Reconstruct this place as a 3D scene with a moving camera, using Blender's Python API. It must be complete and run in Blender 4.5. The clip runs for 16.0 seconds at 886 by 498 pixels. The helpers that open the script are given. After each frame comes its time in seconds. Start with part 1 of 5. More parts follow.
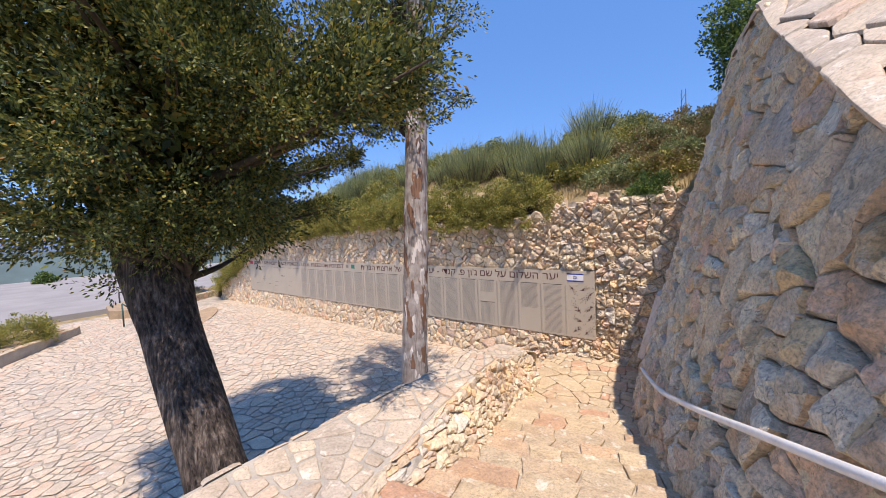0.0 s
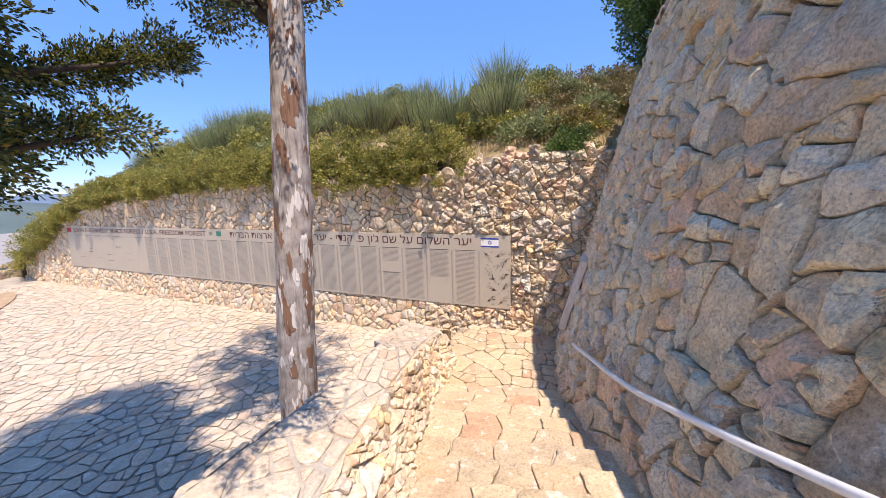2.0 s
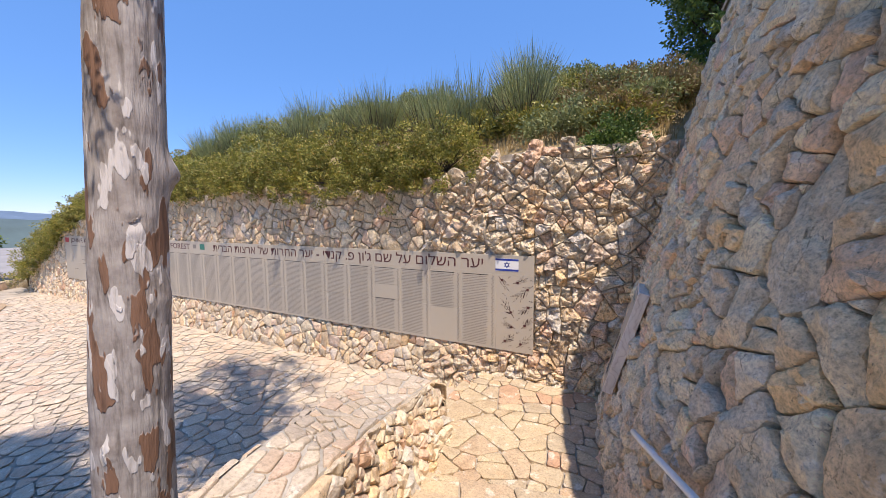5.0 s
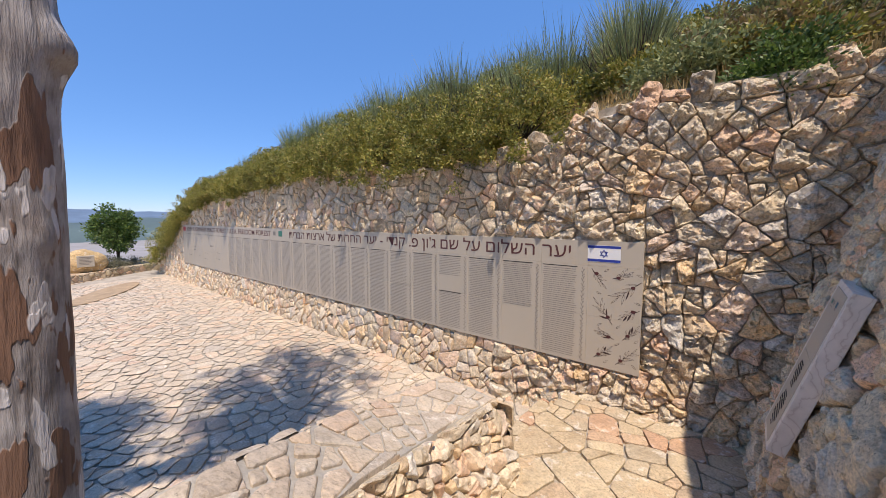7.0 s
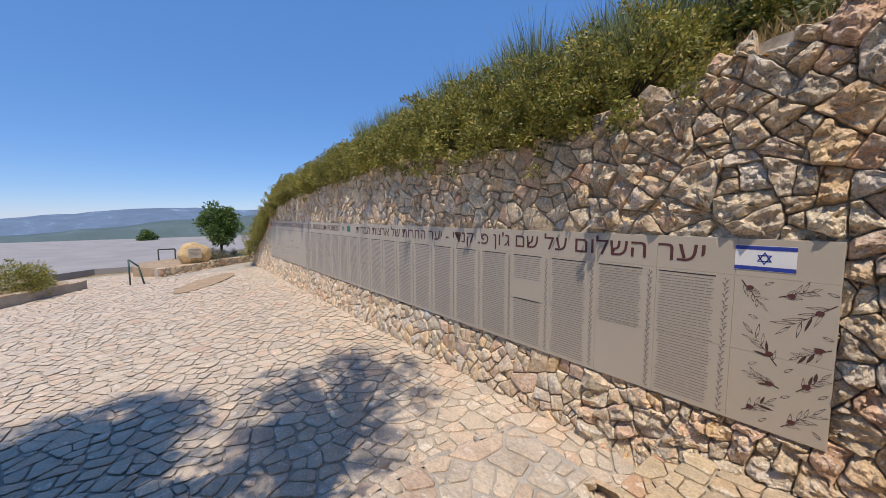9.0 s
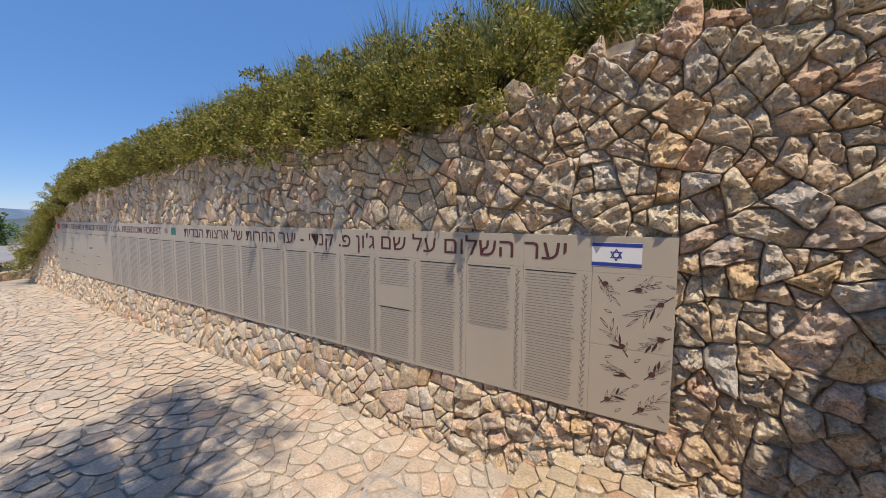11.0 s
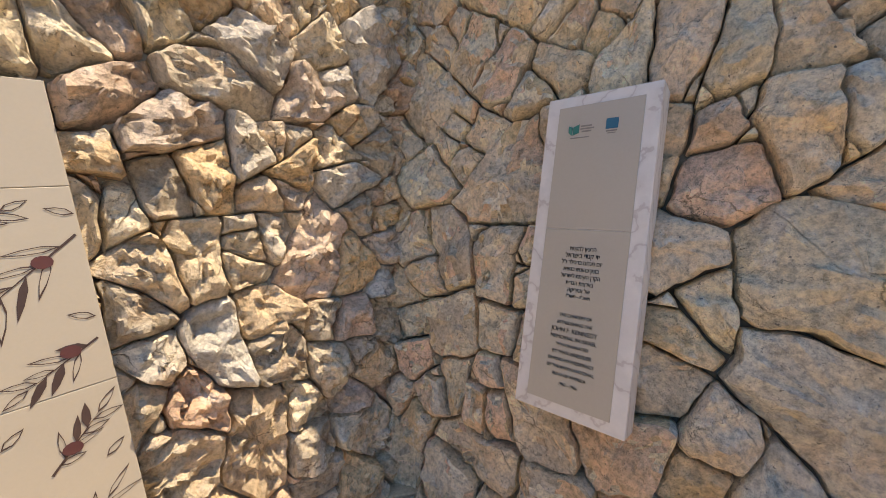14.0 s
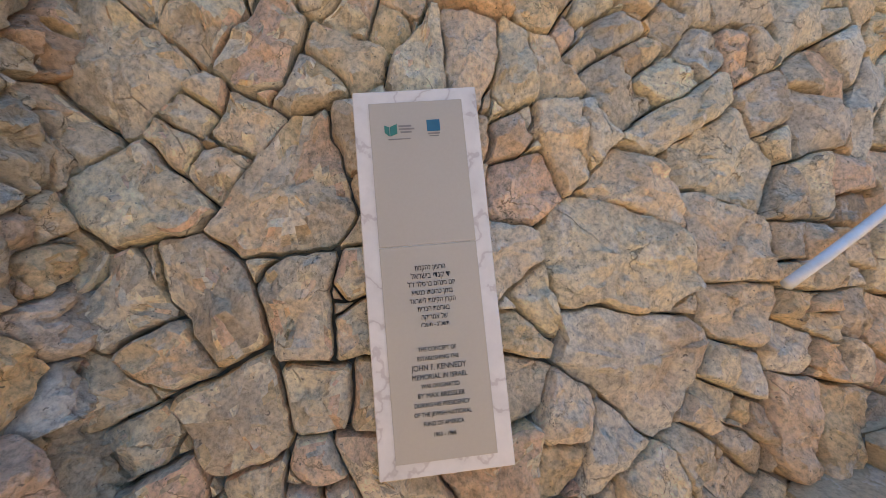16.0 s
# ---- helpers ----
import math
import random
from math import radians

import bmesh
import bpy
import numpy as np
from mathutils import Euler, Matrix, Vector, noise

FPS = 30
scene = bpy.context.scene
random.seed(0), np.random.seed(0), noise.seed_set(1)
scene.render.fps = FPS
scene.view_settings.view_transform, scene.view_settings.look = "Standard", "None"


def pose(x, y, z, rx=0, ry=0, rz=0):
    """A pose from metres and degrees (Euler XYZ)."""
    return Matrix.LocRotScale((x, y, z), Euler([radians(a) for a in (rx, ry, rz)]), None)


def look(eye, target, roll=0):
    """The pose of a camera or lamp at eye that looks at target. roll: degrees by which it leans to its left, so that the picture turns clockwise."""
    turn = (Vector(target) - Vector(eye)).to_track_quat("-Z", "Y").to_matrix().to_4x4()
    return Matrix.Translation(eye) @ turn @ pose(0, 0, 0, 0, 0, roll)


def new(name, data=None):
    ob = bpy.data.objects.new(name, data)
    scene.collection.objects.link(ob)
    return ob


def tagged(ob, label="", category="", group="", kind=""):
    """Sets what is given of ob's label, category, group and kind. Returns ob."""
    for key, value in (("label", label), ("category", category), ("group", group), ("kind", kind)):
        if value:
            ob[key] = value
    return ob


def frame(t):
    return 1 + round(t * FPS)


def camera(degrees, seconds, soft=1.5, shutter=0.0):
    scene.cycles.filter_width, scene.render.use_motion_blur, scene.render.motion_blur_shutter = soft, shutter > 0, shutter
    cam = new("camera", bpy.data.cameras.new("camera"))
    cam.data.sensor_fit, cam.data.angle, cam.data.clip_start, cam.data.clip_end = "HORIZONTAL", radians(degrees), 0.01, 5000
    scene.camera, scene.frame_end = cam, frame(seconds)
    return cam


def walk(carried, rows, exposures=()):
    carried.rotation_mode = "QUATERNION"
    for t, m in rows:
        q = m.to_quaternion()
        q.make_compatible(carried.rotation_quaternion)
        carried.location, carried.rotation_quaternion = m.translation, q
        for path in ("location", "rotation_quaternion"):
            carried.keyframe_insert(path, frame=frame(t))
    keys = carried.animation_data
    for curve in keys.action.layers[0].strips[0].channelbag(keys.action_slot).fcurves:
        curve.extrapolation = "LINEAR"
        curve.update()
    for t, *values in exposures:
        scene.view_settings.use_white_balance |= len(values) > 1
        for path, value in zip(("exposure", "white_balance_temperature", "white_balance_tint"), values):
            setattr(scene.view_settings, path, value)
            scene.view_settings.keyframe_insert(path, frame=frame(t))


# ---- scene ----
cam = camera(100.9, 16.0, soft=0.7)
PATH = [
    (0, (2.396, -8.088, 3.018), (1.141, -6.535, 2.902), -2.8),
    (0.5, (2.098, -7.871, 3.013), (0.921, -6.264, 2.839), -3.4),
    (1, (1.831, -7.599, 3.034), (0.865, -5.868, 2.77), -2.5),
    (1.5, (1.711, -7.284, 2.93), (0.898, -5.485, 2.613), -2.3),
    (2, (1.547, -7.016, 2.862), (0.775, -5.2, 2.537), -1.7),
    (2.5, (1.418, -6.757, 2.788), (0.639, -4.935, 2.517), -1.9),
    (3, (1.331, -6.51, 2.741), (0.491, -4.706, 2.541), -1.0),
    (3.2, (1.279, -6.387, 2.677), (0.449, -4.577, 2.49), -0.4),
    (5.3, (1.239, -5.241, 2.52), (0.284, -3.493, 2.34), -0.4),
    (5.5, (1.199, -5.145, 2.515), (0.191, -3.429, 2.32), 0.0),
    (6, (1.07, -4.89, 2.4), (0.024, -3.195, 2.217), 0.5),
    (6.5, (1.05, -4.642, 2.265), (-0.138, -3.04, 2.11), 0.4),
    (7, (0.898, -4.416, 2.166), (-0.395, -2.898, 2.004), 0.1),
    (7.5, (0.751, -4.169, 2.189), (-0.588, -2.693, 2.027), -1.4),
    (8, (0.668, -3.986, 2.158), (-0.847, -2.692, 1.978), 1.0),
    (8.2, (0.586, -3.92, 2.151), (-0.967, -2.677, 1.938), 0.8),
    (10.3, (0.062, -3.33, 2.034), (-1.523, -2.117, 1.913), -0.1),
    (10.5, (0.046, -3.301, 2.048), (-1.467, -2.001, 1.917), 0.0),
    (11, (-0.019, -3.197, 2.034), (-1.092, -1.516, 1.879), 0.4),
    (11.5, (-0.087, -2.993, 1.904), (-0.787, -1.127, 1.736), -2.1),
    (12, (-0.139, -2.688, 1.795), (-0.438, -0.717, 1.639), -2.9),
    (12.5, (-0.187, -2.34, 1.684), (0.127, -0.368, 1.587), -4.0),
    (13, (-0.144, -2.053, 1.567), (0.38, -0.126, 1.445), -5.5),
    (13.5, (-0.179, -1.759, 1.452), (1.076, -0.214, 1.253), -6.1),
    (14, (-0.103, -1.543, 1.435), (1.365, -0.208, 1.187), -7.1),
    (14.5, (0.066, -1.253, 1.439), (1.726, -0.179, 1.137), -8.2),
    (15, (0.177, -1.046, 1.453), (2.092, -0.504, 1.257), -10.4),
    (15.5, (0.155, -1.026, 1.443), (2.138, -0.9, 1.21), -10.8),
    (16, (0.09, -1.03, 1.452), (2.057, -1.137, 1.105), -9.5),
]
EXPOSURES = [(0.0, 0.68, 7100, 20), (1.5, 0.97, 7150, 21), (3.0, 0.86, 7100, 20), (6.0, 0.70, 7050, 18), (8.0, 0.40, 6950, 16), (10.5, 0.17, 6850, 14), (11.0, 0.27, 7150, 15), (12.0, 0.68, 7300, 15), (13.0, 1.02, 7700, 14), (13.5, 1.06, 7800, 13), (14.0, 1.15, 8100, 13), (15.0, 1.35, 8400, 14), (16.0, 1.55, 8400, 14)]
walk(cam, [(t, look(eye, target, roll)) for t, eye, target, roll in PATH], EXPOSURES)

# ---- world, sun and exposure ----
SUN_WAY = Vector((-0.37, 0.32, -1.0)).normalized()
SUN_UP = math.asin(-SUN_WAY.z)
SUN_ROUND = math.atan2(-SUN_WAY.x, -SUN_WAY.y)
world = bpy.data.worlds.new("world")
scene.world = world
world.use_nodes = True
wn = world.node_tree
sky = wn.nodes.new("ShaderNodeTexSky")
sky.sky_type, sky.sun_disc = "NISHITA", False
sky.sun_elevation, sky.sun_rotation = SUN_UP, SUN_ROUND
sky.altitude, sky.air_density, sky.dust_density, sky.ozone_density = 1500, 1.0, 0.0, 5.0
wn.nodes["Background"].inputs["Strength"].default_value = 0.165
deep = wn.nodes.new("ShaderNodeHueSaturation")
deep.inputs["Saturation"].default_value = 1.12
wn.links.new(sky.outputs[0], deep.inputs["Color"])
clear = wn.nodes.new("ShaderNodeMix")
clear.data_type = "RGBA"
clear.inputs[0].default_value = 0.66
clear.inputs[7].default_value = (0.42, 1.3, 3.4, 1)
wn.links.new(deep.outputs[0], clear.inputs[6])
wn.links.new(clear.outputs[2], wn.nodes["Background"].inputs["Color"])
sun = new("sun", bpy.data.lights.new("sun", "SUN"))
sun.data.energy, sun.data.angle, sun.data.color = 3.4, radians(0.53), (1.0, 0.93, 0.82)
sun.matrix_world = look((0, 0, 30), Vector((0, 0, 30)) + SUN_WAY)


# ---- materials ----
class Nodes:
    """A material and its node tree, with short calls to add and join nodes."""

    def __init__(self, name, rough=0.8, metal=0.0, color=(0.5, 0.5, 0.5)):
        self.m = bpy.data.materials.new(name)
        self.m.use_nodes = True
        self.t = self.m.node_tree
        self.b = self.t.nodes["Principled BSDF"]
        self.b.inputs["Roughness"].default_value = rough
        self.b.inputs["Metallic"].default_value = metal
        self.b.inputs["Base Color"].default_value = (*color, 1)

    def add(self, kind, **kw):
        n = self.t.nodes.new(kind)
        for k, v in kw.items():
            n.inputs[k].default_value = v
        return n

    def join(self, a, b):
        self.t.links.new(a, b)

    def noise(self, vec, scale, detail=4.0, rough=0.55):
        n = self.add("ShaderNodeTexNoise", Scale=scale, Detail=detail, Roughness=rough)
        self.join(vec, n.inputs["Vector"])
        return n.outputs["Fac"]

    def ramp(self, fac, stops):
        n = self.add("ShaderNodeValToRGB")
        e = n.color_ramp.elements
        while len(e) < len(stops):
            e.new(0.5)
        for el, (p, c) in zip(e, stops):
            el.position, el.color = p, (*c, 1) if len(c) == 3 else c
        self.join(fac, n.inputs["Fac"])
        return n.outputs["Color"]

    def mix(self, a, b, fac, how="MIX"):
        n = self.t.nodes.new("ShaderNodeMix")
        n.data_type, n.blend_type = "RGBA", how
        for sock, v in ((n.inputs[0], fac), (n.inputs[6], a), (n.inputs[7], b)):
            if isinstance(v, bpy.types.NodeSocket):
                self.join(v, sock)
            else:
                sock.default_value = v if not isinstance(v, tuple) else (*v, 1)
        return n.outputs[2]

    def maths(self, op, a, b=0.0):
        n = self.t.nodes.new("ShaderNodeMath")
        n.operation = op
        for sock, v in zip(n.inputs, (a, b)):
            if isinstance(v, bpy.types.NodeSocket):
                self.join(v, sock)
            else:
                sock.default_value = v
        return n.outputs[0]

    def place(self, shift=None, stretch=None):
        """World position, moved by a random value so that pieces differ."""
        out = self.add("ShaderNodeNewGeometry").outputs["Position"]
        if stretch:
            n = self.add("ShaderNodeVectorMath")
            n.operation = "MULTIPLY"
            n.inputs[1].default_value = stretch
            self.join(out, n.inputs[0])
            out = n.outputs[0]
        if shift is not None:
            k = self.maths("MULTIPLY", shift, 57.0)
            n = self.add("ShaderNodeVectorMath")
            n.operation = "ADD"
            self.join(out, n.inputs[0])
            self.join(k, n.inputs[1])
            out = n.outputs[0]
        return out

    def random(self, island):
        if island:
            return self.add("ShaderNodeNewGeometry").outputs["Random Per Island"]
        return self.add("ShaderNodeObjectInfo").outputs["Random"]

    def color(self, out):
        self.join(out, self.b.inputs["Base Color"])

    def bump(self, fac, strength, distance, before=None):
        n = self.add("ShaderNodeBump", Strength=strength, Distance=distance)
        self.join(fac, n.inputs["Height"])
        if before is not None:
            self.join(before, n.inputs["Normal"])
        self.join(n.outputs[0], self.b.inputs["Normal"])
        return n.outputs[0]


def limestone(name, stops, island, stain=0.5, rough_bump=1.0, lichen=(0.20, 0.175, 0.14), rough=0.88, contrast=1.0, gain=1.0):
    """Rubble limestone: each stone has its own tint, with mottling, rust, pale breaks, cracks, pits and grey lichen."""
    n = Nodes(name, rough)
    r = n.random(island)
    p = n.place(r)
    base = n.ramp(r, [(k, tuple(min(0.9, gain * v) for v in c)) for k, c in stops])

    def grey(v):
        return (v, v, v)

    mottle = n.noise(p, 3.6, 7, 0.62)
    base = n.mix(base, n.ramp(mottle, [(0.32, (0.70, 0.66, 0.60)), (0.5, (1.0, 0.98, 0.95)), (0.68, (1.2, 1.17, 1.10))]), min(1.0, 0.9 * contrast), "MULTIPLY")
    warm = n.noise(p, 2.7, 8, 0.62)
    base = n.mix(base, (0.66, 0.38, 0.19), n.ramp(warm, [(0.55, grey(0)), (0.66, grey(0.3 * min(1.2, contrast)))]))
    pale = n.noise(p, 6.5, 9, 0.70)
    base = n.mix(base, (0.86, 0.80, 0.70), n.ramp(pale, [(0.57, grey(0)), (0.62, grey(0.45))]))
    spot = n.noise(p, 10.0, 10, 0.78)
    where = n.noise(p, 1.6, 3)
    dark = n.maths("MULTIPLY", n.ramp(spot, [(0.54, grey(0)), (0.62, grey(1))]), n.ramp(where, [(0.42, grey(0.25 * stain)), (0.58, grey(1.25 * stain))]))
    base = n.mix(base, lichen, dark)
    grain = n.noise(p, 46.0, 8, 0.72)
    base = n.mix(base, n.ramp(grain, [(0.36, grey(0.58)), (0.5, grey(1.0)), (0.64, grey(1.26))]), 0.85 * min(1.0, contrast), "MULTIPLY")
    bend_by = n.add("ShaderNodeVectorMath")
    bend_by.operation = "ADD"
    n.join(p, bend_by.inputs[0])
    n.join(n.maths("MULTIPLY", warm, 0.45), bend_by.inputs[1])
    v = n.add("ShaderNodeTexVoronoi", Scale=6.0)
    v.feature = "DISTANCE_TO_EDGE"
    n.join(bend_by.outputs[0], v.inputs["Vector"])
    # cracks and pits: the shade inside them is put into the base colour
    crack = n.ramp(v.outputs["Distance"], [(0.0, grey(0)), (0.022, grey(1))])
    few = n.ramp(mottle, [(0.50, grey(0)), (0.60, grey(min(1.0, 0.8 * contrast)))])
    base = n.mix(base, n.mix((0.30, 0.26, 0.21), (1, 1, 1), crack), few, "MULTIPLY")
    pit = n.noise(p, 52.0, 3, 0.6)
    holes = n.ramp(pit, [(0.67, grey(0)), (0.71, grey(0.8 * min(1.0, contrast)))])
    base = n.mix(base, tuple(0.7 * k for k in lichen), holes)
    n.color(base)
    a = n.bump(n.noise(p, 8.0, 10, 0.64), 0.8 * rough_bump, 0.06)
    c = n.bump(n.mix((1, 1, 1), crack, few), 0.6 * rough_bump, 0.02, a)
    chips = n.add("ShaderNodeTexVoronoi", Scale=12.0)
    n.join(bend_by.outputs[0], chips.inputs["Vector"])
    d = n.bump(chips.outputs["Distance"], 0.55 * rough_bump, 0.03, c)
    n.bump(grain, 0.8 * rough_bump, 0.014, d)
    return n.m


TAN = [(0.0, (0.62, 0.48, 0.32)), (0.14, (0.72, 0.62, 0.46)), (0.28, (0.46, 0.39, 0.30)), (0.42, (0.78, 0.67, 0.50)), (0.56, (0.66, 0.44, 0.30)), (0.70, (0.60, 0.56, 0.49)), (0.85, (0.76, 0.55, 0.32)), (1.0, (0.50, 0.41, 0.31))]
GREY = [(0.0, (0.75, 0.59, 0.39)), (0.13, (0.84, 0.70, 0.50)), (0.26, (0.56, 0.46, 0.34)), (0.39, (0.84, 0.69, 0.48)), (0.52, (0.76, 0.53, 0.38)), (0.65, (0.84, 0.60, 0.34)), (0.78, (0.60, 0.52, 0.41)), (0.9, (0.82, 0.73, 0.58)), (1.0, (0.66, 0.48, 0.31))]
PAVE = [(0.0, (0.488, 0.414, 0.326)), (0.3, (0.548, 0.466, 0.363)), (0.55, (0.444, 0.392, 0.326)), (0.8, (0.562, 0.451, 0.340)), (1.0, (0.496, 0.370, 0.281))]
STEP = [(0.0, (0.499, 0.390, 0.257)), (0.3, (0.577, 0.468, 0.312)), (0.6, (0.484, 0.398, 0.281)), (0.85, (0.546, 0.398, 0.265)), (1.0, (0.515, 0.312, 0.203))]
M_WALL = limestone("wall_limestone", TAN, False, 0.4, contrast=1.25, gain=1.1)
M_WALL_FAR = limestone("wall_limestone_joined", TAN, True, 0.4, contrast=1.25, gain=1.1)
M_BATTER = limestone("grey_limestone", GREY, False, 0.34, 1.0, contrast=1.0, gain=1.12)
M_BATTER_FAR = limestone("grey_limestone_joined", GREY, True, 0.34, 1.0, contrast=1.0, gain=1.12)
M_PAVE = limestone("paving_limestone", PAVE, False, 0.15, 0.4, contrast=0.7, gain=1.07)
M_PAVE_FAR = limestone("paving_limestone_joined", PAVE, True, 0.15, 0.4, contrast=0.7, gain=1.07)
M_RUBBLE = limestone("yellow_rubble", TAN, False, 0.2, 0.7, contrast=0.7, gain=1.1)
M_STEP = limestone("step_limestone", STEP, False, 0.25, 0.6, contrast=0.75, gain=1.03)


def plain(name, color, rough=0.8, metal=0.0, vary=0.18, scale=8.0, bump=0.15, fine=90.0):
    """A surface of one paint or mass, with soft blotches and fine grain."""
    n = Nodes(name, rough, metal)
    p = n.place()
    lo, hi = 1 - vary, 1 + vary
    c = n.mix((color[0], color[1], color[2]), n.ramp(n.noise(p, scale, 5), [(0.3, (lo, lo, lo)), (0.7, (hi, hi, hi))]), 1.0, "MULTIPLY")
    g = n.noise(p, fine, 5, 0.65)
    c = n.mix(c, n.ramp(g, [(0.3, (lo, lo, lo)), (0.7, (hi, hi, hi))]), 0.6, "MULTIPLY")
    n.color(c)
    if bump:
        n.bump(g, bump, 0.01)
    return n.m


M_MORTAR = plain("grey_mortar", (0.40, 0.37, 0.32), 0.9, vary=0.2, scale=5, bump=0.5, fine=45)
M_JOINT = plain("dark_joint_mortar", (0.40, 0.345, 0.27), 0.95, vary=0.3, scale=6, bump=0.6, fine=40)
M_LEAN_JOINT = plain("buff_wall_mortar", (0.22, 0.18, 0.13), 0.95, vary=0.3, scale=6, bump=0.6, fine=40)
M_SEPIA = plain("dark_brown_print", (0.065, 0.036, 0.030), 0.6, vary=0.15, bump=0)
M_PAVE_JOINT = plain("paving_mortar", (0.40, 0.355, 0.29), 0.92, vary=0.2, scale=3, bump=0.4, fine=50)
M_TILE = plain("beige_ceramic", (0.475, 0.415, 0.325), 0.42, vary=0.03, scale=1.5, bump=0.02)
M_INK = plain("dark_red_print", (0.10, 0.030, 0.028), 0.6, vary=0.1, bump=0)
M_LINE = plain("grey_print", (0.24, 0.21, 0.18), 0.6, vary=0.1, bump=0)
M_BLACK = plain("black_print", (0.035, 0.03, 0.028), 0.6, vary=0.1, bump=0)
M_FLAG_WHITE = plain("white_print", (0.78, 0.78, 0.76), 0.5, vary=0.03, bump=0)
M_FLAG_BLUE = plain("blue_print", (0.02, 0.045, 0.30), 0.5, vary=0.05, bump=0)
M_TEAL = plain("teal_print", (0.02, 0.13, 0.20), 0.5, vary=0.05, bump=0)
M_RED = plain("red_print", (0.45, 0.03, 0.04), 0.5, vary=0.05, bump=0)
M_GREEN_PRINT = plain("green_print", (0.03, 0.18, 0.13), 0.5, vary=0.05, bump=0)
M_RAIL = plain("white_painted_steel", (0.74, 0.74, 0.72), 0.45, vary=0.08, scale=14, bump=0.05)
M_POST = plain("dark_green_paint", (0.035, 0.075, 0.065), 0.5, vary=0.1, bump=0)
M_DARK = plain("dark_bronze", (0.05, 0.045, 0.04), 0.6, vary=0.1, bump=0)
M_SAND = plain("dry_soil", (0.37, 0.27, 0.17), 0.95, vary=0.2, scale=4, bump=0.5, fine=30)
M_EARTH = plain("dry_grass_soil", (0.30, 0.23, 0.12), 0.95, vary=0.35, scale=2.5, bump=0.8, fine=25)
M_ROAD = plain("pale_asphalt", (0.30, 0.285, 0.27), 0.9, vary=0.12, scale=0.6, bump=0.3, fine=35)
M_GOLD_STONE = limestone("ochre_boulder", [(0.0, (0.62, 0.44, 0.22)), (1.0, (0.66, 0.48, 0.26))], True, 0.15)


def marble(name):
    n = Nodes(name, 0.45)
    p = n.place()
    w = n.add("ShaderNodeTexWave", Scale=5.0, Distortion=16.0, Detail=5.0)
    n.join(p, w.inputs["Vector"])
    vein = n.ramp(w.outputs["Fac"], [(0.0, (0.58, 0.50, 0.44)), (0.05, (0.70, 0.64, 0.57)), (0.5, (0.74, 0.68, 0.61))])
    n.color(n.mix(vein, n.ramp(n.noise(p, 12, 4), [(0.3, (0.9, 0.9, 0.9)), (0.7, (1.05, 1.05, 1.05))]), 1.0, "MULTIPLY"))
    return n.m


M_MARBLE = marble("veined_marble")


def leaf(name, stops, trans=0.3, rough=0.55):
    """Leaves: each blade has its own green, and lets some light through."""
    n = Nodes(name, rough)
    r = n.random(True)
    c = n.ramp(r, stops)
    c = n.mix(c, n.ramp(n.noise(n.place(), 1.6, 3), [(0.3, (0.6, 0.62, 0.6)), (0.7, (1.3, 1.25, 1.1))]), 0.8, "MULTIPLY")
    n.color(c)
    tr = n.add("ShaderNodeBsdfTranslucent")
    n.join(c, tr.inputs["Color"])
    mx = n.add("ShaderNodeMixShader", Fac=trans)
    n.join(n.b.outputs[0], mx.inputs[1])
    n.join(tr.outputs[0], mx.inputs[2])
    n.join(mx.outputs[0], n.t.nodes["Material Output"].inputs["Surface"])
    return n.m


# cypress greens spread wide: dark blades paint inner crown shade, pale ones sunlit sprays
M_CYPRESS = leaf("cypress_leaf", [(0.0, (0.02, 0.037, 0.012)), (0.45, (0.08, 0.12, 0.033)), (0.8, (0.23, 0.25, 0.058)), (0.97, (0.34, 0.26, 0.05)), (1.0, (0.33, 0.14, 0.04))], 0.2)
M_SHRUB = leaf("shrub_leaf", [(0.0, (0.13, 0.15, 0.035)), (0.5, (0.28, 0.285, 0.065)), (0.85, (0.44, 0.39, 0.09)), (1.0, (0.40, 0.27, 0.11))])
M_BROOM = leaf("broom_leaf", [(0.0, (0.17, 0.22, 0.10)), (0.6, (0.29, 0.33, 0.15)), (1.0, (0.38, 0.38, 0.17))])
M_BROWN = leaf("dry_shrub_leaf", [(0.0, (0.17, 0.12, 0.06)), (0.6, (0.27, 0.20, 0.09)), (1.0, (0.20, 0.21, 0.07))])
M_TREE = leaf("broad_leaf", [(0.0, (0.05, 0.10, 0.03)), (0.6, (0.10, 0.18, 0.04)), (1.0, (0.19, 0.26, 0.06))])
M_LAVENDER = leaf("grey_shrub_leaf", [(0.0, (0.15, 0.16, 0.10)), (1.0, (0.28, 0.26, 0.19))])
M_DRYGRASS = leaf("dry_grass", [(0.0, (0.30, 0.20, 0.08)), (1.0, (0.42, 0.31, 0.14))])
M_TWIG = plain("twig_bark", (0.065, 0.048, 0.034), 0.9, vary=0.3, scale=20)


def bark_fibrous(name):
    n = Nodes(name, 0.92)
    p = n.place(stretch=(1, 1, 0.14))
    f = n.noise(p, 26, 7, 0.65)
    c = n.ramp(f, [(0.36, (0.02, 0.016, 0.013)), (0.52, (0.12, 0.095, 0.08)), (0.70, (0.36, 0.31, 0.27))])
    c = n.mix(c, n.ramp(n.noise(n.place(), 5, 4), [(0.35, (0.6, 0.58, 0.56)), (0.7, (1.2, 1.15, 1.1))]), 0.8, "MULTIPLY")
    n.color(c)
    a = n.bump(n.noise(p, 9, 4), 1.0, 0.10)
    n.bump(f, 1.0, 0.05, a)
    return n.m


